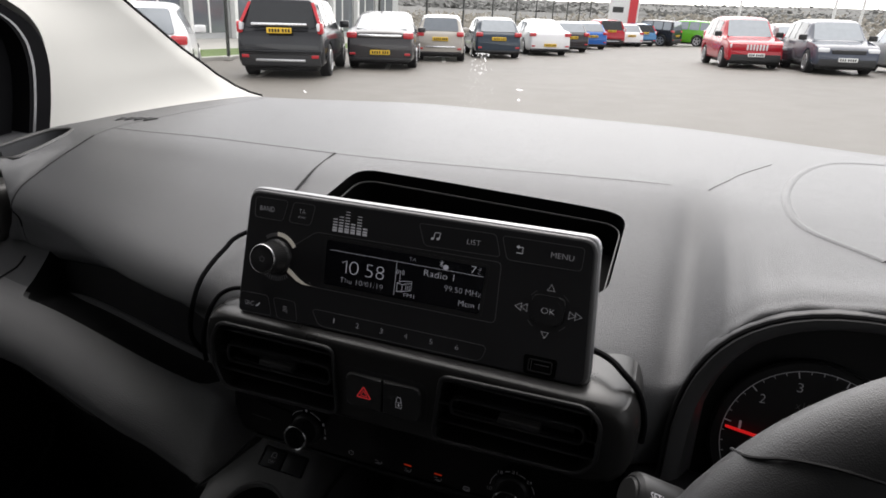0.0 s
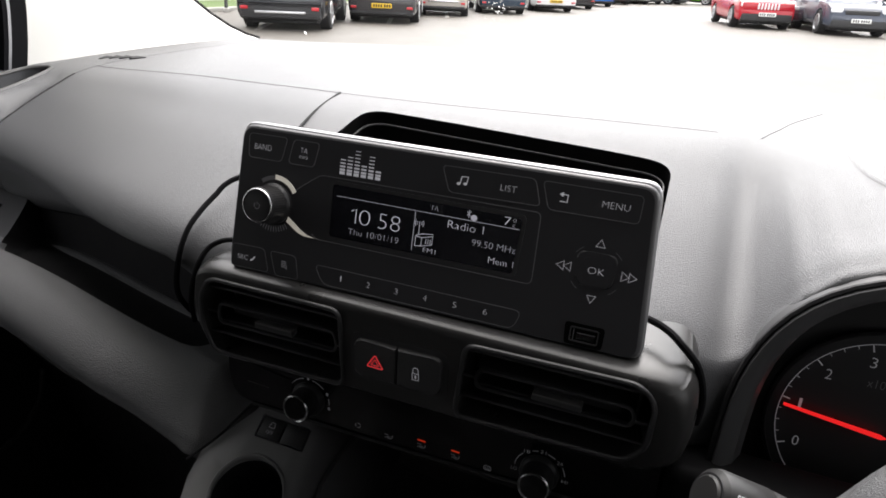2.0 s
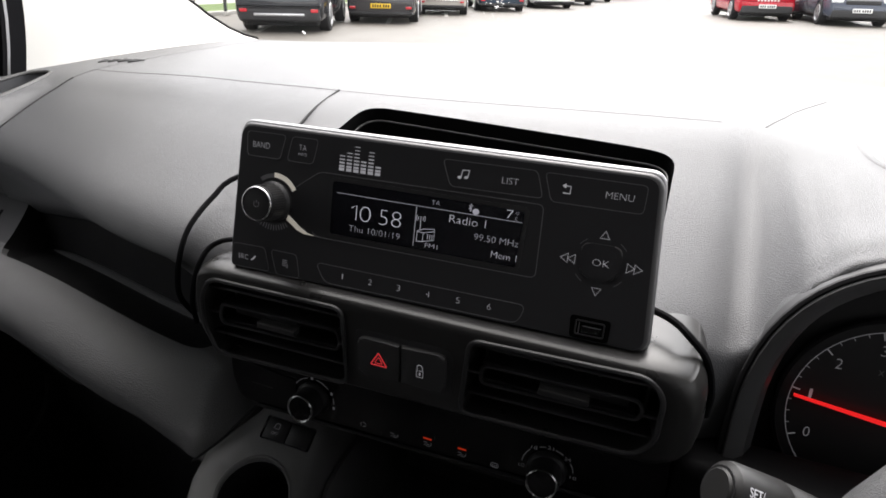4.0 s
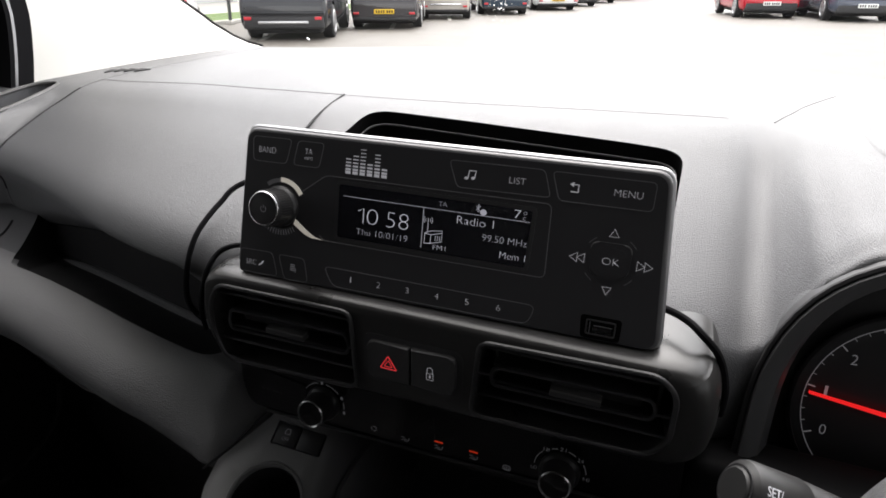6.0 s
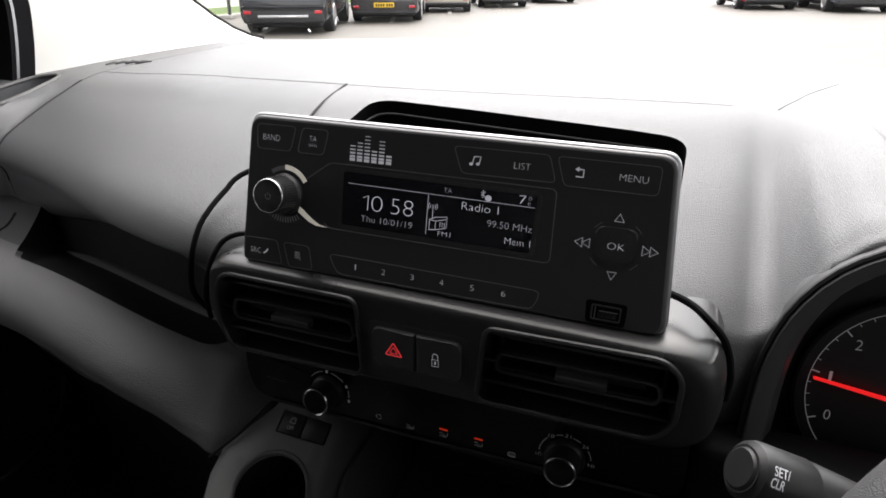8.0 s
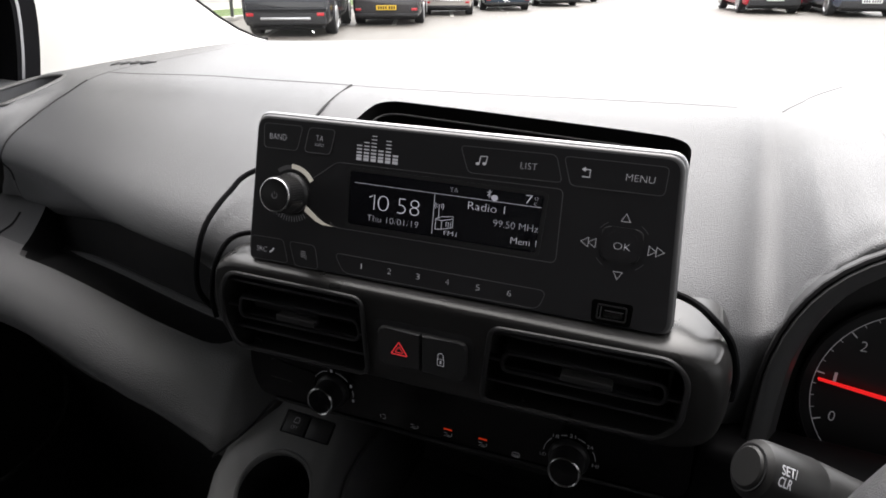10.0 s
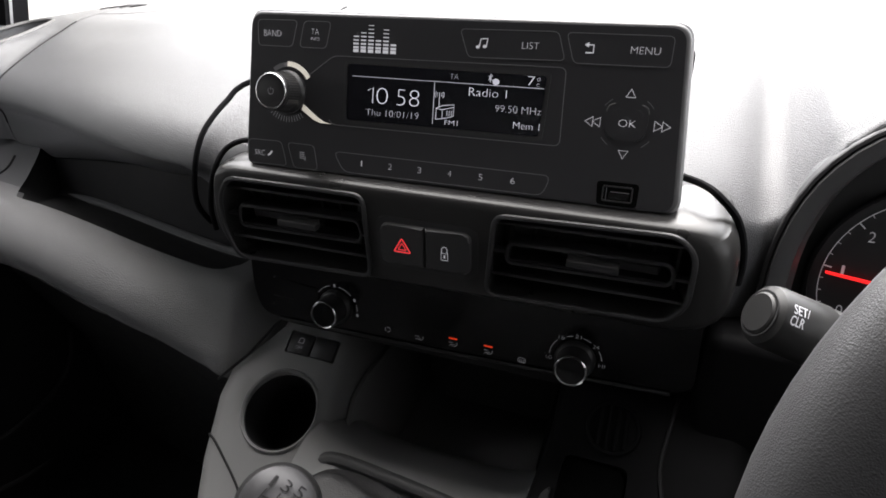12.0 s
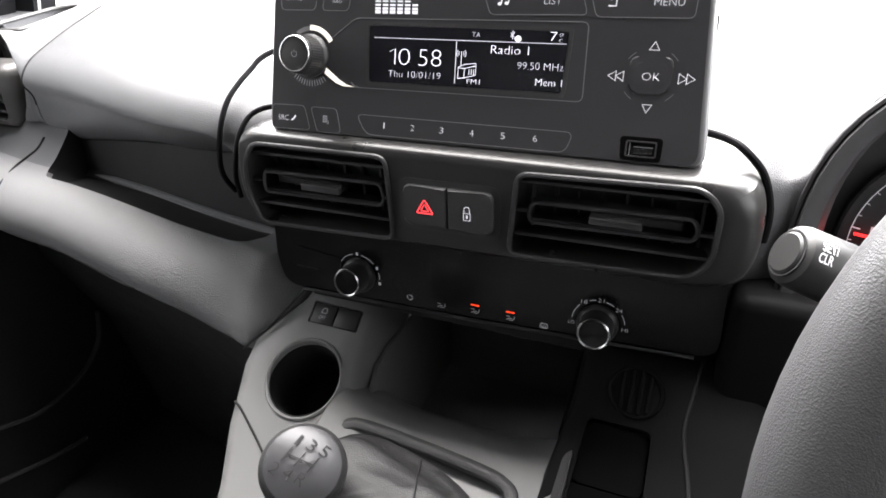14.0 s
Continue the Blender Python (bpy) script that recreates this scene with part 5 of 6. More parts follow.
glass_rows = [[WS(-0.80 + 1.36 * i / 12, s * 1.17 / 7) for i in range(13)] for s in range(8)]
ws = structure("window_1", loft(glass_rows), M_GLASS, "clear windscreen with dried water marks", "windscreen")
ws.visible_shadow = False
# pillars and doors on both sides
frame_table = [(0, 0.595), (0.13, 0.609), (0.2, 0.6145), (0.28, 0.609), (0.33, 0.585), (0.37, 0.54), (0.5, 0.42), (1, 0.26), (1.34, 0.15)]
frame_y = lambda f: sum(lerp(f + 0.008 * (k - 4), frame_table) for k in range(9)) / 9
STEPS = (0, 0.01, 0.02, 0.033, 0.05, 0.075, 0.1, 0.13, 0.165, 0.2, 0.225, 0.25, 0.265, 0.28, 0.29, 0.3, 0.31, 0.32, 0.33, 0.34, 0.355, 0.37, 0.4, 0.43, 0.5, 0.75, 1, 1.18)
for side, xo in ((-1, -0.80), (1, 0.56)):
    s = side
    # ivory pillar trim between the door and the windscreen
    rows = []
    for f in STEPS:
        front = Vector((lerp(f, [(0, -0.70), (0.01, -0.722), (0.033, -0.7415), (0.075, -0.759), (0.195, -0.786), (0.313, -0.80), (1, -0.804)]), 0.955 - 0.60 * f, 1.296 + 0.475 * f))
        rear = Vector((-0.78, frame_y(f), 1.27 + 0.5 * f))
        row = [front + Vector((-0.03, 0.01, 0.0)), front + Vector((-0.004, 0.006, 0))]
        for k in range(9):
            g = k / 8
            row.append(front.lerp(rear, g) + Vector((-0.012 * math.sin(g * math.pi), 0, 0)))
        row += [rear + Vector((-0.03, 0.0, 0))]
        rows.append([Vector((p.x if s < 0 else -0.24 - p.x, p.y, p.z)) for p in row])
    structure("pillar_trim", loft(rows, closed=True, caps=True), M_PILLAR, "ivory moulded pillar trim", "pillar trim", smooth=60)
    sealp = [Vector((r[1].x + 0.0015 * -s, r[1].y - 0.002, r[1].z)) for r in rows]
    structure("trim", tube(sealp, 0.0035, 8), M_SEAL, "black windscreen edge seal", "seal")
    mx = lambda x: x if s < 0 else -0.24 - x
    door = thing("van_door", (mx(-0.84), 0.0, 0.75), "closed van door with black window frame", "door")
    part("door_panel", box(min(mx(-0.87), mx(-0.81)), max(mx(-0.87), mx(-0.81)), -0.76, 0.62, 0.62, 1.262, 0.01, 2), M_LOWER, door)
    part("front_frame", loft([[Vector((mx(x), frame_y(f) + y, 1.26 + 0.5 * f)) for x, y in ((-0.7785, -0.03), (-0.7785, 0.0), (-0.85, 0.0), (-0.85, -0.03))] for f in STEPS], closed=True, caps=True), M_SEAL, door, "black front window frame")
    part("inner_frame", loft([[Vector((mx(x), frame_y(f) + y, 1.26 + 0.5 * f)) for x, y in ((-0.80, -0.14), (-0.80, -0.037), (-0.85, -0.037), (-0.85, -0.14))] for f in STEPS], closed=True, caps=True), M_SEAL, door, "black inner window frame")
    part("edge_seal", loft([[Vector((mx(x), frame_y(f) + y, 1.26 + 0.5 * f)) for x, y in ((-0.778, -0.0245), (-0.778, -0.021), (-0.79, -0.021), (-0.79, -0.0245))] for f in STEPS if f < 0.38], closed=True, caps=True), M_EDGE, door, "pale window edge strip")
    part("top_frame", box(min(mx(-0.85), mx(-0.8)), max(mx(-0.85), mx(-0.8)), -0.76, 0.3, 1.86, 1.95, 0.008, 2), M_SEAL, door)
    # unseen; carried forward to narrow the window and its light
    part("rear_frame", box(min(mx(-0.85), mx(-0.8)), max(mx(-0.85), mx(-0.8)), -0.76, -0.18, 1.25, 1.94, 0.008, 2), M_LINER, door)
    bin_edge = [(mx(-0.806), y, z) for y, z in ((0.33, 0.795), (0.374, 0.784), (0.418, 0.7685), (0.463, 0.772), (0.507, 0.787), (0.538, 0.817), (0.55, 0.86))]
    part("door_bin", tube(bin_edge, 0.004, 8, n=30), M_LOWER, door, "dark moulded edge of the door bin")
    part("door_bin", tube([(mx(-0.806), y, z) for y, z in ((0.3, 0.728), (0.349, 0.713), (0.409, 0.692), (0.471, 0.679))], 0.004, 8, n=16), M_LOWER, door, "dark moulded edge of the door bin")
    # both panes are dimmed to weaken side light, the left one more
    pane = part("pane", loft([[Vector((mx(-0.83), y, z)) for z in (1.25, 1.5, 1.92)] for y in (-0.6, 0.0, 0.6)]), M_SIDEGLASS if s < 0 else M_DIMGLASS, door, "side window darkened to hold back light" if s < 0 else "side window partly darkened to hold back light")
    pane.visible_shadow = False
# dried water marks on the windscreen
marks = bmesh.new()
rng = random.Random(4)
wn_ = (WS(1, 0) - WS(0, 0)).cross(WS(0, 1) - WS(0, 0)).normalized()
if wn_.y > 0:
    wn_ = -wn_


def fleck(x, s, r):
    c = WS(x, s) + wn_ * 0.002
    a, b = Vector((1, 0, 0)), (WS(0, 1) - WS(0, 0)).normalized()
    k = rng.uniform(0.6, 1.6)
    vs = [marks.verts.new(c + r * (math.cos(t) * a / k + math.sin(t) * b * k) * rng.uniform(0.7, 1.2)) for t in [i * math.pi / 4 for i in range(8)]]
    marks.faces.new(vs)


for i in range(60):
    f = rng.random() ** 2
    fleck(-0.25 - 0.012 * f + rng.gauss(0, 0.006), 0.27 - 0.06 * f, rng.uniform(0.0005, 0.0012))
for i in range(110):
    f = rng.random()
    fleck(-0.262 - 0.03 * f + rng.gauss(0, 0.013), 0.22 - 0.13 * f, rng.uniform(0.0002, 0.0005))
for x, s in ((-0.591, 0.094), (-0.211, 0.174), (-0.216, 0.141)):
    fleck(x, s, 0.003)
tagged(part("water_marks", marks, M_FLECK, None, smooth=0), "white dried water marks on the windscreen", "water marks", kind="stuff")

# ---- outside: the car park ----
M_ASPHALT = mat("damp_worn_asphalt", (0.115, 0.105, 0.09), 0.62, bump=0.3, grain=60, vary=0.12, patch=0.25, rvary=0.07)
M_GRASS = mat("short_grass", (0.09, 0.14, 0.035), 0.9, bump=0.4, grain=30, vary=0.4, patch=2)
M_KERB = mat("pale_concrete", (0.4, 0.39, 0.36), 0.8, bump=0.2, grain=40, vary=0.2, patch=2)
# distance haze is put into the grey of the hillside
M_HILL = mat("haze_grey_hillside", (0.12, 0.12, 0.112), 1.0, vary=0.3, patch=0.03)
M_TYRE = mat("black_tyre_rubber", (0.012, 0.012, 0.013), 0.8)
M_ALLOY = mat("silver_alloy", (0.55, 0.55, 0.56), 0.3, metal=0.8)
M_CARGLASS = mat("dark_car_glass", (0.22, 0.24, 0.26), 0.08, metal=0.5)
M_PRIVACY = mat("dark_privacy_glass", (0.03, 0.032, 0.034), 0.08)
M_TRIMBLK = mat("black_bumper_plastic", (0.02, 0.02, 0.021), 0.6)
M_LAMP_R = mat("red_lamp_lens", (0.55, 0.03, 0.04), 0.15, coat=0.5)
M_LAMP_W = mat("clear_lamp_lens", (0.75, 0.76, 0.78), 0.1, coat=0.5)
M_YELLOW = mat("yellow_plate", (0.8, 0.5, 0.02), 0.4)
M_WHITEP = mat("white_plate", (0.8, 0.8, 0.78), 0.4)
M_POST = mat("dark_painted_post", (0.03, 0.033, 0.03), 0.5)
M_POLE = mat("white_painted_pole", (0.75, 0.75, 0.73), 0.5)
M_CLAD = mat("pale_grey_cladding", (0.42, 0.43, 0.43), 0.6, vary=0.1, patch=0.5)
M_SIGN = mat("red_sign_panel", (0.6, 0.03, 0.04), 0.4)


def ground_z(x):
    return 0.22 + 0.03 * max(-22, min(22, x))


g_rows = []
for x in [-900, -300, -100, -40, -22] + [-20 + 2 * i for i in range(21)] + [22, 40, 100, 300, 900]:
    g_rows.append([Vector((x, y, ground_z(x))) for y in (-300, -60, -20, 0, 10, 20, 30, 45, 60, 90, 150, 300, 900)])
structure("ground", loft(g_rows), M_ASPHALT, "damp grey asphalt car park", "ground", cabin=False, smooth=60)
# grass verge with a kerb behind the row
verge = loft([[Vector((x, y, ground_z(x) + h)) for x, h in ((-13.1, 0.0), (-13.1, 0.1), (-13.4, 0.11), (-16.0, 0.12), (-16.2, 0.0))] for y in (6, 14, 22, 40, 62)])
structure("verge", verge, M_GRASS, "strip of short green grass behind the parked cars", "grass", cabin=False, smooth=0)
structure("kerb", box(-13.1, -12.95, 6, 62, -0.3, ground_z(-13) + 0.12, 0.02, 1), M_KERB, "pale concrete kerb", "kerb", cabin=False)
structure("pavement", box(-22, -16.2, 4, 62, -0.6, ground_z(-16.2) + 0.1), M_KERB, "pale paving beside the showroom", "pavement", cabin=False)
for i, (x, y) in enumerate(((-8.2, 11.0), (-7.0, 15.0), (-6.8, 18.9), (-6.3, 22.9))):
    structure("bay_line", box(-1.6, 1.6, -0.06, 0.06, 0.004, 0.007, 0, m=Matrix.Translation((x - 0.6, y + 1.0, ground_z(x - 0.6))) @ pose(0, 0, 0, 0, -1.7, 112)), M_KERB, "worn pale parking bay line", "marking", cabin=False)


def wheel_set(parent, w, wb, r):
    for sx in (-1, 1):
        for sy in (-1, 1):
            c = Matrix.Translation((sx * (w / 2 - 0.105), sy * wb / 2, r)) @ pose(0, 0, 0, 0, 90 * sx, 0)
            tyre = part("wheel", turned([(r * 0.62, -0.13), (r * 0.9, -0.135), (r * 0.985, -0.115), (r, -0.07), (r, 0.06), (r * 0.985, 0.09), (r * 0.9, 0.112), (r * 0.62, 0.105)], c, 28), M_TYRE, parent, "black tyre", cabin=False, local=True)
            part("rim", turned([(r * 0.56, 0.06), (r * 0.60, 0.1), (r * 0.68, 0.114), (r * 0.67, 0.125), (r * 0.6, 0.122), (r * 0.55, 0.1)], c, 24, ring=True), M_ALLOY, tyre, "silver rim", cabin=False, local=True)
            part("brake_disc", turned([(r * 0.62, 0.05), (r * 0.62, 0.062), (0.0, 0.062)], c, 20), M_TRIMBLK, tyre, cabin=False, local=True)
            spokes = bmesh.new()
            for k in range(5):
                a = 72 * k
                b = box(0.0, r * 0.6, -0.042, 0.042, 0.085, 0.119, 0, m=c @ pose(0, 0, 0, 0, 0, a))
                me = bpy.data.meshes.new("t")
                b.to_mesh(me)
                b.free()
                spokes.from_mesh(me)
                bpy.data.meshes.remove(me)
            part("spokes", spokes, M_ALLOY, tyre, "silver alloy spokes", cabin=False, local=True)


SHAPES = {
    # along the length from the tail: belt, top, roof width, body width
    "suv": [(0.0, 0.40, 0.42, 0.90, 0.90), (0.012, 0.56, 0.575, 0.90, 0.96), (0.03, 0.60, 0.615, 0.88, 0.98), (0.085, 0.625, 0.955, 0.74, 1.0), (0.3, 0.61, 1.0, 0.76, 1.0), (0.52, 0.59, 0.985, 0.76, 1.0), (0.60, 0.585, 0.93, 0.76, 1.0), (0.735, 0.575, 0.60, 0.86, 1.0), (0.93, 0.52, 0.535, 0.86, 0.97), (0.985, 0.44, 0.46, 0.86, 0.92), (1.0, 0.34, 0.36, 0.86, 0.86)],
    "hatch": [(0.0, 0.40, 0.42, 0.90, 0.88), (0.015, 0.56, 0.58, 0.90, 0.94), (0.05, 0.63, 0.65, 0.84, 0.97), (0.14, 0.65, 0.93, 0.72, 1.0), (0.32, 0.63, 1.0, 0.74, 1.0), (0.50, 0.61, 0.985, 0.74, 1.0), (0.58, 0.60, 0.92, 0.74, 1.0), (0.73, 0.585, 0.61, 0.84, 1.0), (0.92, 0.50, 0.52, 0.84, 0.96), (0.985, 0.42, 0.44, 0.84, 0.90), (1.0, 0.34, 0.36, 0.84, 0.84)],
    "saloon": [(0.0, 0.42, 0.44, 0.90, 0.88), (0.012, 0.60, 0.62, 0.88, 0.93), (0.05, 0.655, 0.675, 0.84, 0.97), (0.11, 0.665, 0.69, 0.82, 0.99), (0.27, 0.655, 0.94, 0.70, 1.0), (0.42, 0.64, 1.0, 0.72, 1.0), (0.52, 0.63, 0.985, 0.72, 1.0), (0.58, 0.62, 0.92, 0.74, 1.0), (0.73, 0.605, 0.63, 0.84, 1.0), (0.93, 0.50, 0.52, 0.84, 0.96), (0.985, 0.42, 0.44, 0.84, 0.90), (1.0, 0.34, 0.36, 0.84, 0.84)],
    "jeep": [(0.0, 0.46, 0.47, 0.94, 0.94), (0.008, 0.60, 0.61, 0.92, 0.97), (0.014, 0.63, 0.64, 0.9, 0.97), (0.04, 0.635, 0.975, 0.82, 0.97), (0.3, 0.635, 1.0, 0.83, 0.97), (0.54, 0.63, 0.99, 0.83, 0.97), (0.585, 0.625, 0.95, 0.83, 0.97), (0.645, 0.62, 0.64, 0.86, 0.97), (0.93, 0.585, 0.605, 0.84, 0.93), (0.98, 0.56, 0.58, 0.84, 0.90), (1.0, 0.40, 0.42, 0.84, 0.86)],
}


def soften(pts, closed=False):
    """A polyline with its corners cut once."""
    pairs = list(zip(pts, pts[1:] + pts[:1] if closed else pts[1:]))
    cut = [q for a, b in pairs for q in (a.lerp(b, 0.25), a.lerp(b, 0.75))]
    return cut if closed else [pts[0], *cut, pts[-1]]


def car(name, label, x, y, heading, axle, L, W, H, shape, paint, wb, plates="yellow", r=0.33, cladding=False, bright=0.0):
    """A parked car with its rear (axle -1) or front (axle 1) axle at x, y."""
    fwd = Vector((-math.sin(radians(heading)), math.cos(radians(heading)), 0))
    ox, oy = x - axle * fwd.x * wb / 2, y - axle * fwd.y * wb / 2
    ob = thing(name, (ox, oy, ground_z(ox)), label, "car", "parked cars", cabin=False)
    ob.rotation_euler = Euler((0, radians(-1.7) * math.cos(radians(heading)), radians(heading)))
    S = SHAPES[shape]
    w = W / 2
    P = M_PAINT[paint]

    def ring(f, belt, top, wr, bw):
        yy = -L / 2 + f * L
        b, t, hw = belt * H, top * H, w * bw
        zl = 0.2 * H * (1.25 if f in (0.0, 1.0) else 1.0) * 0.72
        half = [(0.86 * hw, zl), (0.97 * hw, zl + 0.06), (hw, zl + 0.2 * (b - zl) + 0.08), (hw, zl + 0.62 * (b - zl)), (0.965 * hw, b), (0.965 * hw * (1 - (t - b) * 0.02) if t - b < 0.1 else hw * (wr + 0.045), max(b + 0.004, t - 0.085 if t - b > 0.1 else b + 0.5 * (t - b))), (hw * wr * 0.93, max(b + 0.008, t - 0.02)), (hw * wr * 0.5, t)]
        return [Vector((p[0], yy, p[1])) for p in half] + [Vector((-p[0], yy, p[1])) for p in reversed(half)]

    fine = []
    for a, b in zip(S, S[1:]):
        n = 3 if b[0] - a[0] > 0.06 else 1
        fine += [tuple(u + (v - u) * k / n for u, v in zip(a, b)) for k in range(n)]
    fine.append(S[-1])
    rings = [soften(ring(*s), True) for s in fine]
    cols = [soften(soften([r[i] for r in rings])) for i in range(len(rings[0]))]
    body = loft([list(r) for r in zip(*cols)], closed=True, caps=True)
    # wheel arches cut out of the sides
    body = carve(body, *[turned([(r * 1.14, -W), (r * 1.14, W)], Matrix.Translation((0, sy * wb / 2, r * 1.02)) @ pose(0, 0, 0, 0, 90, 0), 28) for sy in (-1, 1)])
    bo = part("body", body, P, ob, cabin=False, local=True, smooth=32)
    part("underbody", box(-w * 0.8, w * 0.8, -L * 0.46, L * 0.46, 0.16, 0.42, 0.03, 1), M_BLACK, ob, cabin=False, local=True)
    wheel_set(ob, W, wb, r)

    def at(f):
        for a, b in zip(S, S[1:]):
            if a[0] <= f <= b[0]:
                k = (f - a[0]) / (b[0] - a[0])
                return ring(*[u + (v - u) * k for u, v in zip(a, b)])
        return ring(*S[-1])

    def pane(pname, corners, parent, shift):
        c = sum(corners, Vector()) / 4
        out = rounded([((p - c) * 0.97 + c) for p in corners], 0.07, 3)
        bm = bmesh.new()
        f0 = bm.faces.new([bm.verts.new(p + shift) for p in out])
        ext = bmesh.ops.extrude_face_region(bm, geom=[f0])
        for v in ext["geom"]:
            if isinstance(v, bmesh.types.BMVert):
                v.co -= shift * 1.6
        return part(pname, bm, M_PRIVACY if shape == "suv" and pname != "windscreen" else M_CARGLASS, parent, "dark glass", cabin=False, local=True, smooth=0)

    ix = {"suv": (2, 3, 6, 7), "hatch": (2, 3, 6, 7), "saloon": (3, 4, 7, 8), "jeep": (2, 3, 6, 7)}[shape]
    ra, rb, fa, fb = (ring(*S[i]) for i in ix)
    lo, hi = lambda R_, s: R_[6 if s > 0 else 9], lambda R_, s: R_[6 if s > 0 else 9]
    pane("rear_window", [hi(ra, 1) * 1.0, lo(ra, -1), hi(rb, -1), hi(rb, 1)], bo, Vector((0, -0.02, 0.02)))
    pane("windscreen", [hi(fb, 1), hi(fb, -1), hi(fa, -1), hi(fa, 1)], bo, Vector((0, 0.02, 0.028)))
    f0, f1 = S[ix[1]][0] + 0.01, S[ix[2]][0] - 0.01
    cuts = [f0, f0 + (f1 - f0) * 0.28, f0 + (f1 - f0) * 0.62, f1]
    for s in (-1, 1):
        i4, i5 = (4, 5) if s > 0 else (11, 10)
        for k in range(3):
            A, B = at(cuts[k] + 0.006), at(cuts[k + 1] - 0.006)
            pane("side_window", [A[i4], B[i4], B[i5], A[i5]], bo, Vector((0.008 * s, 0, 0)))
        mirror = box(s * w * 0.96, s * (w + 0.2), L * 0.19, L * 0.19 + 0.12, H * 0.60, H * 0.70, 0.03, 2)
        part("door_mirror", mirror, P if not cladding else M_TRIMBLK, ob, cabin=False, local=True)
        # lamps
        zt = 0.60 * H if shape != "suv" else 0.66 * H
        th = 0.12 if shape != "suv" else 0.42
        part("tail_lamp", box(min(s * w * 0.66, s * w * 0.95), max(s * w * 0.66, s * w * 0.95), -L / 2 + 0.0, -L / 2 + 0.2, zt - 0.07 - 0.02, zt + th * 0.5, 0.03, 2) if shape != "suv" else box(min(s * w * 0.83, s * w * 0.965), max(s * w * 0.83, s * w * 0.965), -L / 2 + 0.02, -L / 2 + 0.3, 0.55 * H, 0.69 * H, 0.04, 2), M_LAMP_R, ob, "red tail lamp", cabin=False, local=True)
        part("head_lamp", box(min(s * w * 0.56, s * w * 0.9), max(s * w * 0.56, s * w * 0.9), L / 2 - 0.3, L / 2 - 0.03, 0.395 * H, 0.475 * H, 0.04, 2), M_LAMP_W, ob, "clear head lamp", cabin=False, local=True)
        part("reflector", box(min(s * w * 0.70, s * w * 0.86), max(s * w * 0.70, s * w * 0.86), -L / 2 - 0.06, -L / 2 + 0.1, 0.262 * H, 0.3 * H, 0.01, 1), M_LAMP_R, ob, "red rear reflector", cabin=False, local=True)
    part("rear_bumper", box(-w * 0.9, w * 0.9, -L / 2 - 0.03, -L / 2 + 0.25, 0.15 * H, 0.31 * H if shape in ("suv", "jeep") else 0.22 * H, 0.05, 3), M_TRIMBLK, ob, "black lower rear bumper", cabin=False, local=True)
    part("front_bumper", box(-w * 0.86, w * 0.86, L / 2 - 0.25, L / 2 + 0.02, 0.14 * H, 0.29 * H if cladding else 0.2 * H, 0.05, 3), M_TRIMBLK, ob, "black lower front bumper", cabin=False, local=True)
    if bright:
        part("tailgate_strip", box(-w * 0.62, w * 0.62, -L / 2 - 0.03, -L / 2 + 0.1, bright * H, bright * H + 0.06, 0.015, 2), M_CHROME, ob, "bright tailgate strip", cabin=False, local=True)
    if shape == "suv" and axle < 0:
        part("skid_strip", box(-w * 0.56, w * 0.56, -L / 2 - 0.055, -L / 2 + 0.1, 0.215 * H, 0.25 * H, 0.02, 2), M_ALLOY, ob, "silver skid strip", cabin=False, local=True)
        part("bumper_ledge", box(-w * 0.93, w * 0.93, -L / 2 - 0.05, -L / 2 + 0.2, 0.325 * H, 0.36 * H, 0.025, 2), P, ob, cabin=False, local=True)
        for s in (-1, 1):
            part("window_lamp", loft([[Vector((s * (w * (0.93 - 0.22 * f) + dx), -L / 2 + 0.03 + 0.33 * f + dy, (0.60 + 0.32 * f) * H)) for dx, dy in ((-0.035, 0), (0.03, 0), (0.03, 0.06), (-0.035, 0.06))] for f in (0.2, 0.45, 0.7, 1)], closed=True, caps=True), M_LAMP_R, ob, "tall slanting red lamp beside the window", cabin=False, local=True)
            part("lamp_lens", box(min(s * w * 0.82, s * w * 0.9), max(s * w * 0.82, s * w * 0.9), -L / 2 - 0.005, -L / 2 + 0.2, 0.585 * H, 0.68 * H, 0.03, 2), M_LAMP_W, ob, "clear inner lens of the tail lamp", cabin=False, local=True)
    zp = {"suv": 0.555, "hatch": 0.45, "saloon": 0.27, "jeep": 0.40}[shape] * H
    for end, mtl in ((-1, M_YELLOW), (1, M_WHITEP)):
        zz = zp if end < 0 else 0.24 * H
        yy = end * (L / 2 + (0.03 if end > 0 else 0.035))
        pl = part("number_plate", box(-0.26, 0.26, yy - 0.04, yy + 0.04, zz, zz + 0.115, 0.01, 1), mtl, ob, "yellow rear number plate" if end < 0 else "white front number plate", cabin=False, local=True)
        for k in range(7):
            xx = -0.21 + 0.062 * k + (0.03 if k > 3 else 0)
            part("plate_bar", box(xx, xx + 0.038, yy + end * 0.0385, yy + end * 0.043, zz + 0.025, zz + 0.092), M_BLACK, pl, cabin=False, local=True, smooth=0)
    gr = part("grille", box(-w * 0.5, w * 0.5, L / 2 - 0.2, L / 2 + 0.0, 0.37 * H, 0.45 * H, 0.03, 2), M_TRIMBLK, ob, "dark front grille", cabin=False, local=True)
    if name == "red_off_roader":
        for k in range(7):
            part("grille_slot", box(-0.335 + 0.1 * k, -0.265 + 0.1 * k, L / 2 - 0.02, L / 2 + 0.026, 0.36 * H, 0.47 * H, 0.02, 1), M_LAMP_W, gr, cabin=False, local=True)
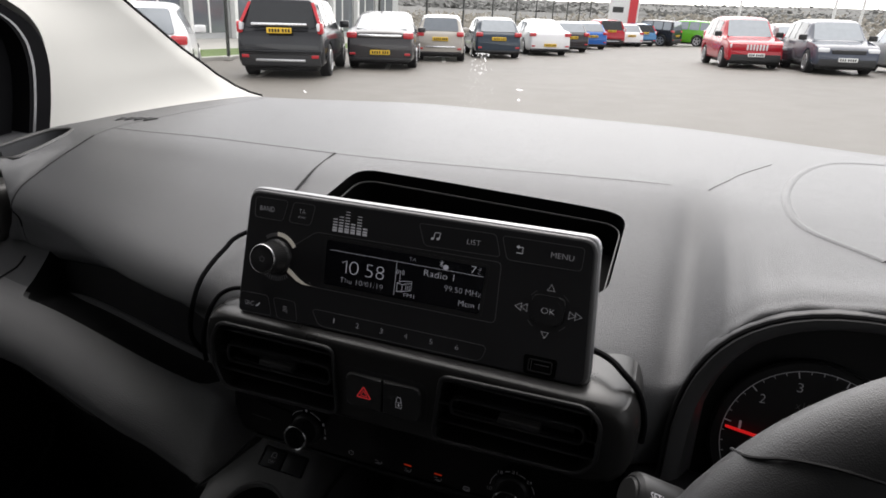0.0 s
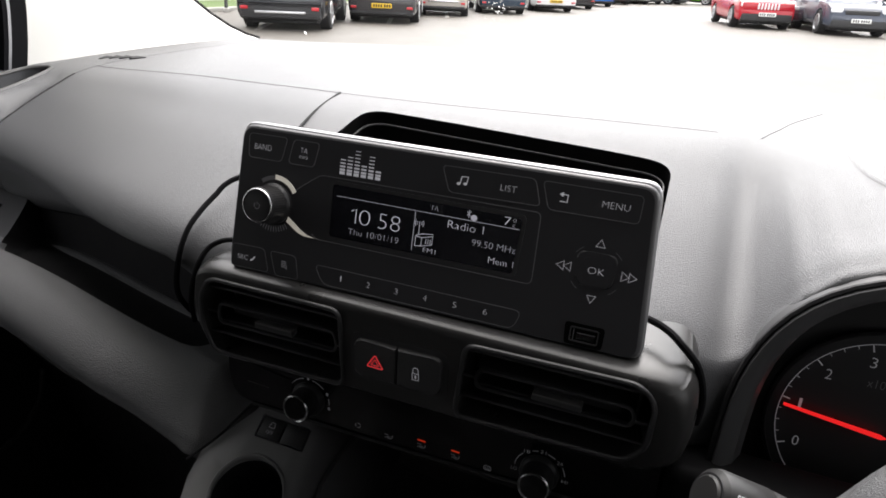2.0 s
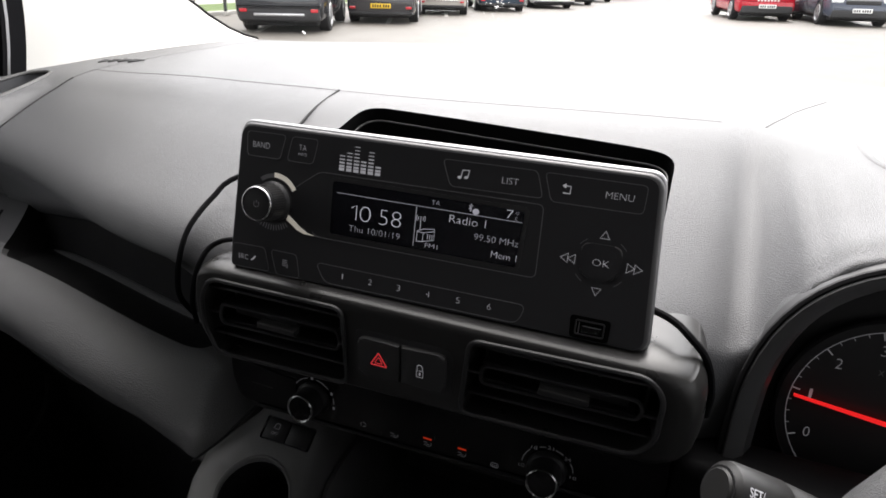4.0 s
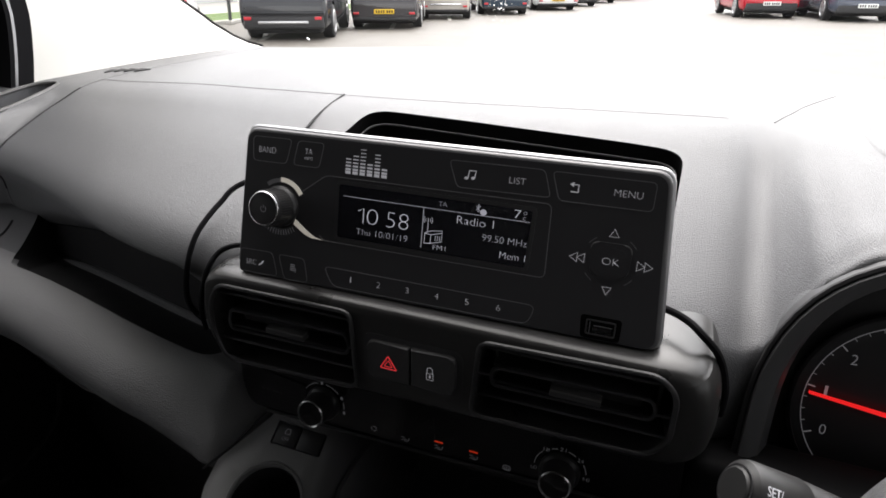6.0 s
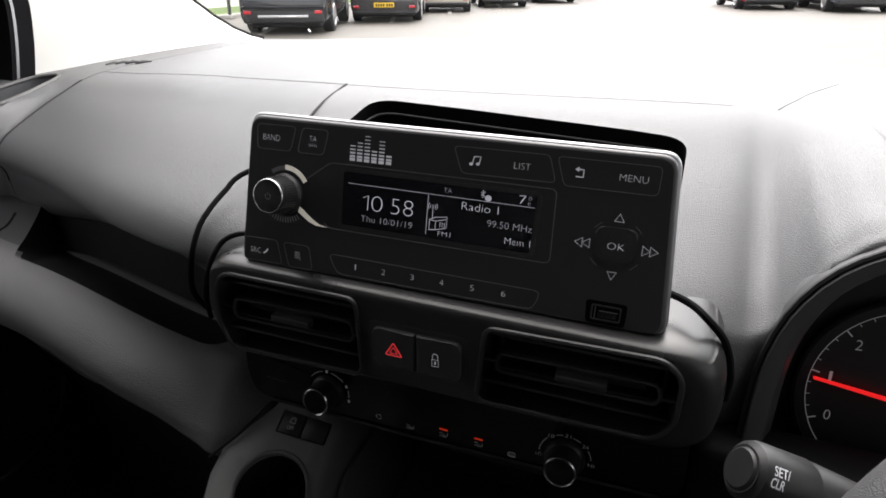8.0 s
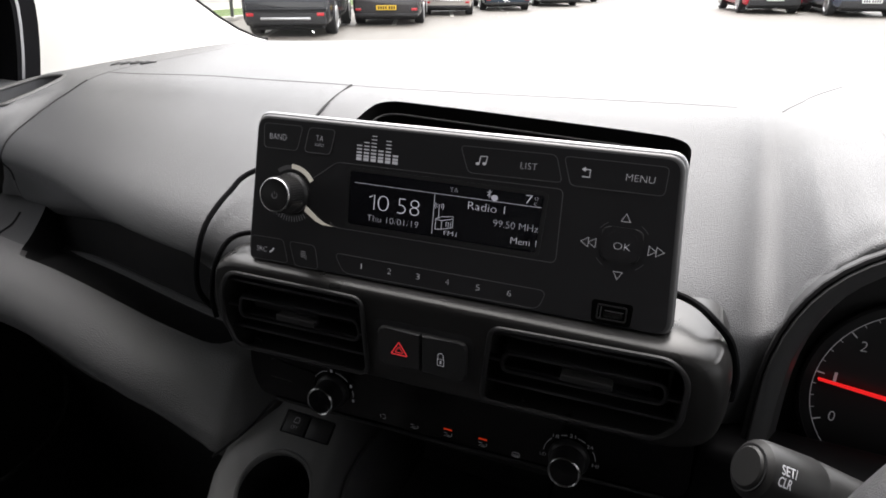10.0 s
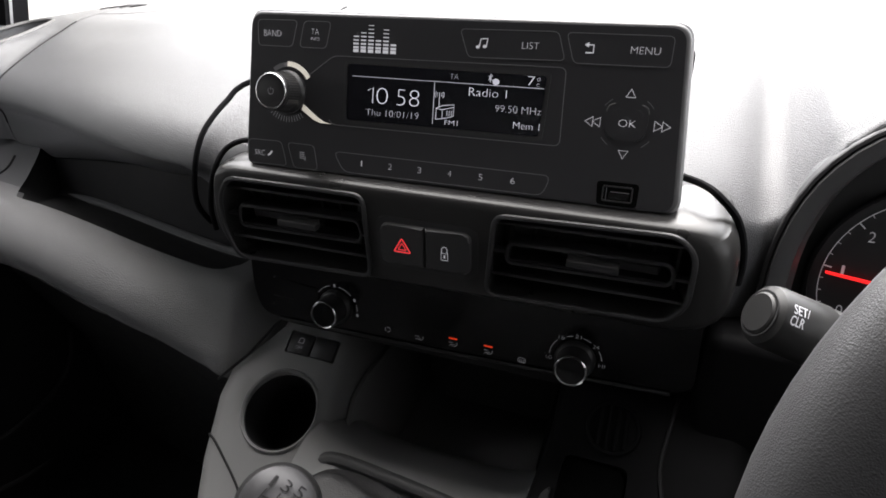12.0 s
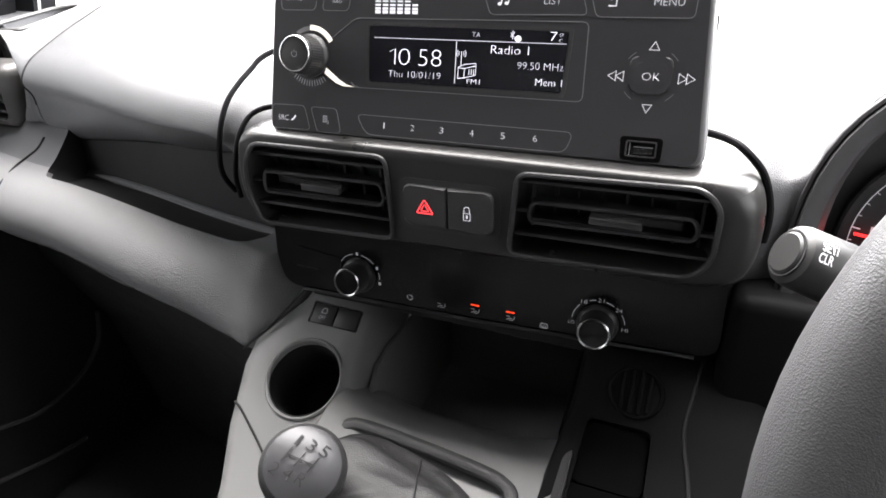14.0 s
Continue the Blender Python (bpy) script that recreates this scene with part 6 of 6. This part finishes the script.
        part("grille_panel", box(-w * 0.86, w * 0.86, L / 2 - 0.12, L / 2 + 0.012, 0.34 * H, 0.485 * H, 0.05, 3), P, ob, cabin=False, local=True)
    return ob


def paint(name, c):
    return mat(name + "_car_paint", c, 0.22, vary=0.03, coat=0.35, spec=0.3, rvary=0.05)


M_PAINT = {k: paint(k, c) for k, c in {"black": (0.012, 0.013, 0.016), "charcoal": (0.035, 0.032, 0.034), "champagne": (0.42, 0.39, 0.35), "navy": (0.02, 0.035, 0.055), "white": (0.8, 0.8, 0.8), "blue": (0.02, 0.12, 0.42), "red": (0.42, 0.008, 0.02), "green": (0.12, 0.42, 0.03), "plum": (0.07, 0.02, 0.03), "slate": (0.06, 0.07, 0.095), "silver": (0.3, 0.31, 0.33), "sky": (0.06, 0.2, 0.4)}.items()}
car("white_hatchback", "white parked hatchback with red tail lamps", -9.06, 8.94, 39, -1, 4.2, 1.78, 1.48, "hatch", "white", 2.6)
car("black_suv", "black parked estate SUV with tall red tail lamps", -8.55, 12.8, 23, -1, 4.63, 1.9, 1.71, "suv", "black", 2.77, r=0.36, bright=0.645)
car("grey_saloon", "charcoal parked saloon with a bright tailgate strip", -8.02, 16.65, 21, -1, 4.83, 1.86, 1.5, "saloon", "charcoal", 2.74, bright=0.565)
car("beige_city_car", "small champagne beige parked city car", -7.92, 20.9, 20, -1, 3.57, 1.63, 1.49, "hatch", "champagne", 2.3, r=0.29, bright=0.3)
car("navy_hatchback", "dark navy parked hatchback", -7.0, 24.4, 25, -1, 4.46, 1.8, 1.48, "hatch", "navy", 2.7)
car("white_saloon", "white parked saloon with dark glass", -5.95, 28.4, 27, -1, 4.9, 1.86, 1.48, "saloon", "white", 2.8)
car("grey_hatchback", "dark grey parked hatchback", -5.65, 32.6, 26, -1, 4.2, 1.76, 1.45, "hatch", "charcoal", 2.6)
car("blue_hatchback", "bright blue parked hatchback", -5.35, 37.6, 26, -1, 4.0, 1.74, 1.48, "hatch", "blue", 2.5)
car("red_crossover", "red parked crossover with tinted glass", -5.0, 43.2, 24, -1, 4.4, 1.84, 1.68, "suv", "red", 2.65)
car("white_hatchback", "white parked hatchback far off", -3.95, 45.6, 26, -1, 4.0, 1.74, 1.46, "hatch", "white", 2.5)
car("blue_crossover", "light blue parked crossover", -3.3, 47.6, 28, -1, 4.2, 1.8, 1.5, "suv", "sky", 2.6)
car("black_off_roader", "black parked off-roader with bold wheels", -1.7, 50.0, 70, -1, 4.2, 1.85, 1.78, "jeep", "black", 2.5, r=0.4)
car("green_off_roader", "bright green parked off-roader", 0.7, 52.6, 74, -1, 4.4, 1.87, 1.82, "jeep", "green", 2.6, r=0.4, cladding=True)
car("red_off_roader", "red parked compact off-roader with a slotted grille", 1.97, 24.7, 191, 1, 4.24, 1.84, 1.69, "suv", "red", 2.57, r=0.34, cladding=True)
car("plum_hatchback", "dark plum parked hatchback behind its neighbours", 3.75, 26.6, 188, 1, 4.2, 1.78, 1.5, "hatch", "plum", 2.6)
car("slate_suv", "blue-grey parked SUV with bright head lamps", 4.45, 23.6, 187, 1, 4.44, 1.86, 1.64, "suv", "slate", 2.64, r=0.35, cladding=True)
car("silver_hatchback", "silver parked hatchback with dark glass", 7.1, 23.6, 188, 1, 4.2, 1.78, 1.48, "hatch", "silver", 2.6)

# fence posts, lamp poles, showroom, sign and far hills
for i in range(12):
    x, y = -12.75 + 0.31 * i, 15.9 + 4.4 * i
    post = thing("fence_post", (x, y, ground_z(x)), "tall dark painted steel post", "post", "posts along the verge", cabin=False)
    part("shaft", box(x - 0.04, x + 0.04, y - 0.04, y + 0.04, ground_z(x), ground_z(x) + 4.5, 0.01, 1), M_POST, post, cabin=False)
    part("foot", box(x - 0.1, x + 0.1, y - 0.1, y + 0.1, ground_z(x), ground_z(x) + 0.12, 0.02, 1), M_KERB, post, cabin=False)
for x, y in ((2.6, 46.0), (7.5, 44.0), (8.8, 43.5), (10.2, 38.0)):
    pole = thing("flag_pole", (x, y, ground_z(x)), "slim white painted pole", "pole", "poles beyond the cars", cabin=False)
    part("shaft", turned([(0.09, 0.0), (0.07, 4.0), (0.05, 7.0)], Matrix.Translation((x, y, ground_z(x))), 10), M_POLE, pole, cabin=False)
    part("foot", turned([(0.16, 0.0), (0.16, 0.05), (0.1, 0.09)], Matrix.Translation((x, y, ground_z(x))), 10), M_POST, pole, cabin=False)
show = thing("showroom", (-22, 24, ground_z(-22)), "pale grey glazed showroom building", "building", cabin=False)
part("wall", box(-30, -21.0, 10, 46, -0.6, 7.0, 0.05, 1), M_CLAD, show, cabin=False)
part("roof", box(-30.5, -20.4, 9.5, 46.5, 7.0, 7.4, 0.05, 1), M_POST, show, cabin=False)
for i in range(11):
    y = 11.0 + 3.1 * i
    win = part("window", box(-21.1, -20.96, y + 0.25, y + 2.85, 0.1, 3.6), M_CARGLASS, show, "tall dark showroom window", cabin=False)
    part("window_frame", box(-21.0, -20.93, y + 1.5, y + 1.6, 0.1, 3.6), M_POLE, win, cabin=False)
    part("column", box(-20.9, -20.6, y - 0.12, y + 0.12, -0.5, 7.0, 0.02, 1), M_POLE, show, cabin=False)
sign = thing("totem_sign", (-4.9, 52.0, ground_z(-4.9)), "red and white upright sign panel", "sign", cabin=False)
part("panel", box(-6.2, -4.0, 52.0, 52.25, ground_z(-5), 4.5, 0.03, 1), M_POLE, sign, cabin=False)
part("red_band", box(-4.7, -4.1, 51.97, 51.995, 0.9, 4.4), M_SIGN, sign, cabin=False)
part("emblem_bar", box(-5.9, -5.1, 51.97, 51.995, 2.3, 2.7), M_POST, sign, cabin=False)

# hills and scrub on the horizon
rows = []
for k, (d, s) in enumerate(((95, 0.0), (130, 0.35), (200, 0.6), (330, 1.0), (420, 0.9), (500, 0.0))):
    row = []
    for i in range(121):
        az = radians(-75 + 125 * i / 120)
        base_el = 0.012 + 0.03 * (i / 120)
        n = noise.fractal(Vector((i * 0.06, k * 0.8, 0.3)), 1.0, 2.0, 4) * 0.18
        el = base_el * s * (1 + n)
        px, py = d * math.sin(az), d * math.cos(az)
        row.append(Vector((px, py, EYE + d * el - (2.2 if s == 0 else 0))))
    rows.append(row)
tagged(part("hills", loft(rows), M_HILL, None, cabin=False, smooth=60), "winter hills on the horizon, greyed for haze", "hill", kind="structure")
scrub = bmesh.new()
rng = random.Random(9)
for i in range(460):
    az = radians(-58 + 80 * rng.random())
    d = rng.uniform(62, 88)
    cx, cy = d * math.sin(az), d * math.cos(az)
    hgt = rng.uniform(0.6, 1.6) + 1.6 * (math.degrees(az) + 58) / 80
    for j in range(42):
        c = Vector((cx + rng.gauss(0, 1.0), cy + rng.gauss(0, 0.8), ground_z(cx) + hgt * rng.random() ** 1.3))
        r = rng.uniform(0.08, 0.2)
        vs = [scrub.verts.new(c + r * Vector((rng.gauss(0, 1), rng.gauss(0, 0.6), rng.gauss(0, 0.8)))) for _ in range(4)]
        for a, b, e in ((0, 1, 2), (0, 2, 3), (0, 1, 3), (1, 2, 3)):
            scrub.faces.new((vs[a], vs[b], vs[e]))
M_SCRUB = mat("bare_winter_scrub", (0.36, 0.335, 0.29), 1.0, vary=0.3, patch=0.5)
tagged(part("scrub", scrub, M_SCRUB, None, cabin=False, smooth=0), "bare brown winter scrub beyond the car park", "bushes", kind="stuff")
woods = bmesh.new()
for i in range(1100):
    az, d = radians(-70 + 112 * rng.random()), rng.uniform(135, 325)
    s = 0.35 + 0.65 * (d - 130) / 200
    zc = EYE + d * (0.012 + 0.03 * (math.degrees(az) + 75) / 125) * s
    c = Vector((d * math.sin(az), d * math.cos(az), zc))
    for j in range(16):
        k = c + Vector((rng.gauss(0, 3.0), rng.gauss(0, 2.0), rng.uniform(-0.3, 0.7)))
        vs = [woods.verts.new(k + Vector((rng.gauss(0, 0.7), rng.gauss(0, 0.6), rng.gauss(0, 0.4)))) for _ in range(4)]
        for u, v, w in ((0, 1, 2), (0, 2, 3), (0, 1, 3), (1, 2, 3)):
            woods.faces.new((vs[u], vs[v], vs[w]))
# woodland colour is greyed to carry the haze of distance
M_WOODS = mat("haze_grey_woodland", (0.2, 0.2, 0.19), 1.0, vary=0.4, patch=0.03)
tagged(part("woods", woods, M_WOODS, None, cabin=False, smooth=0), "bare woodland on the far hillside, greyed for haze", "woods", kind="stuff")
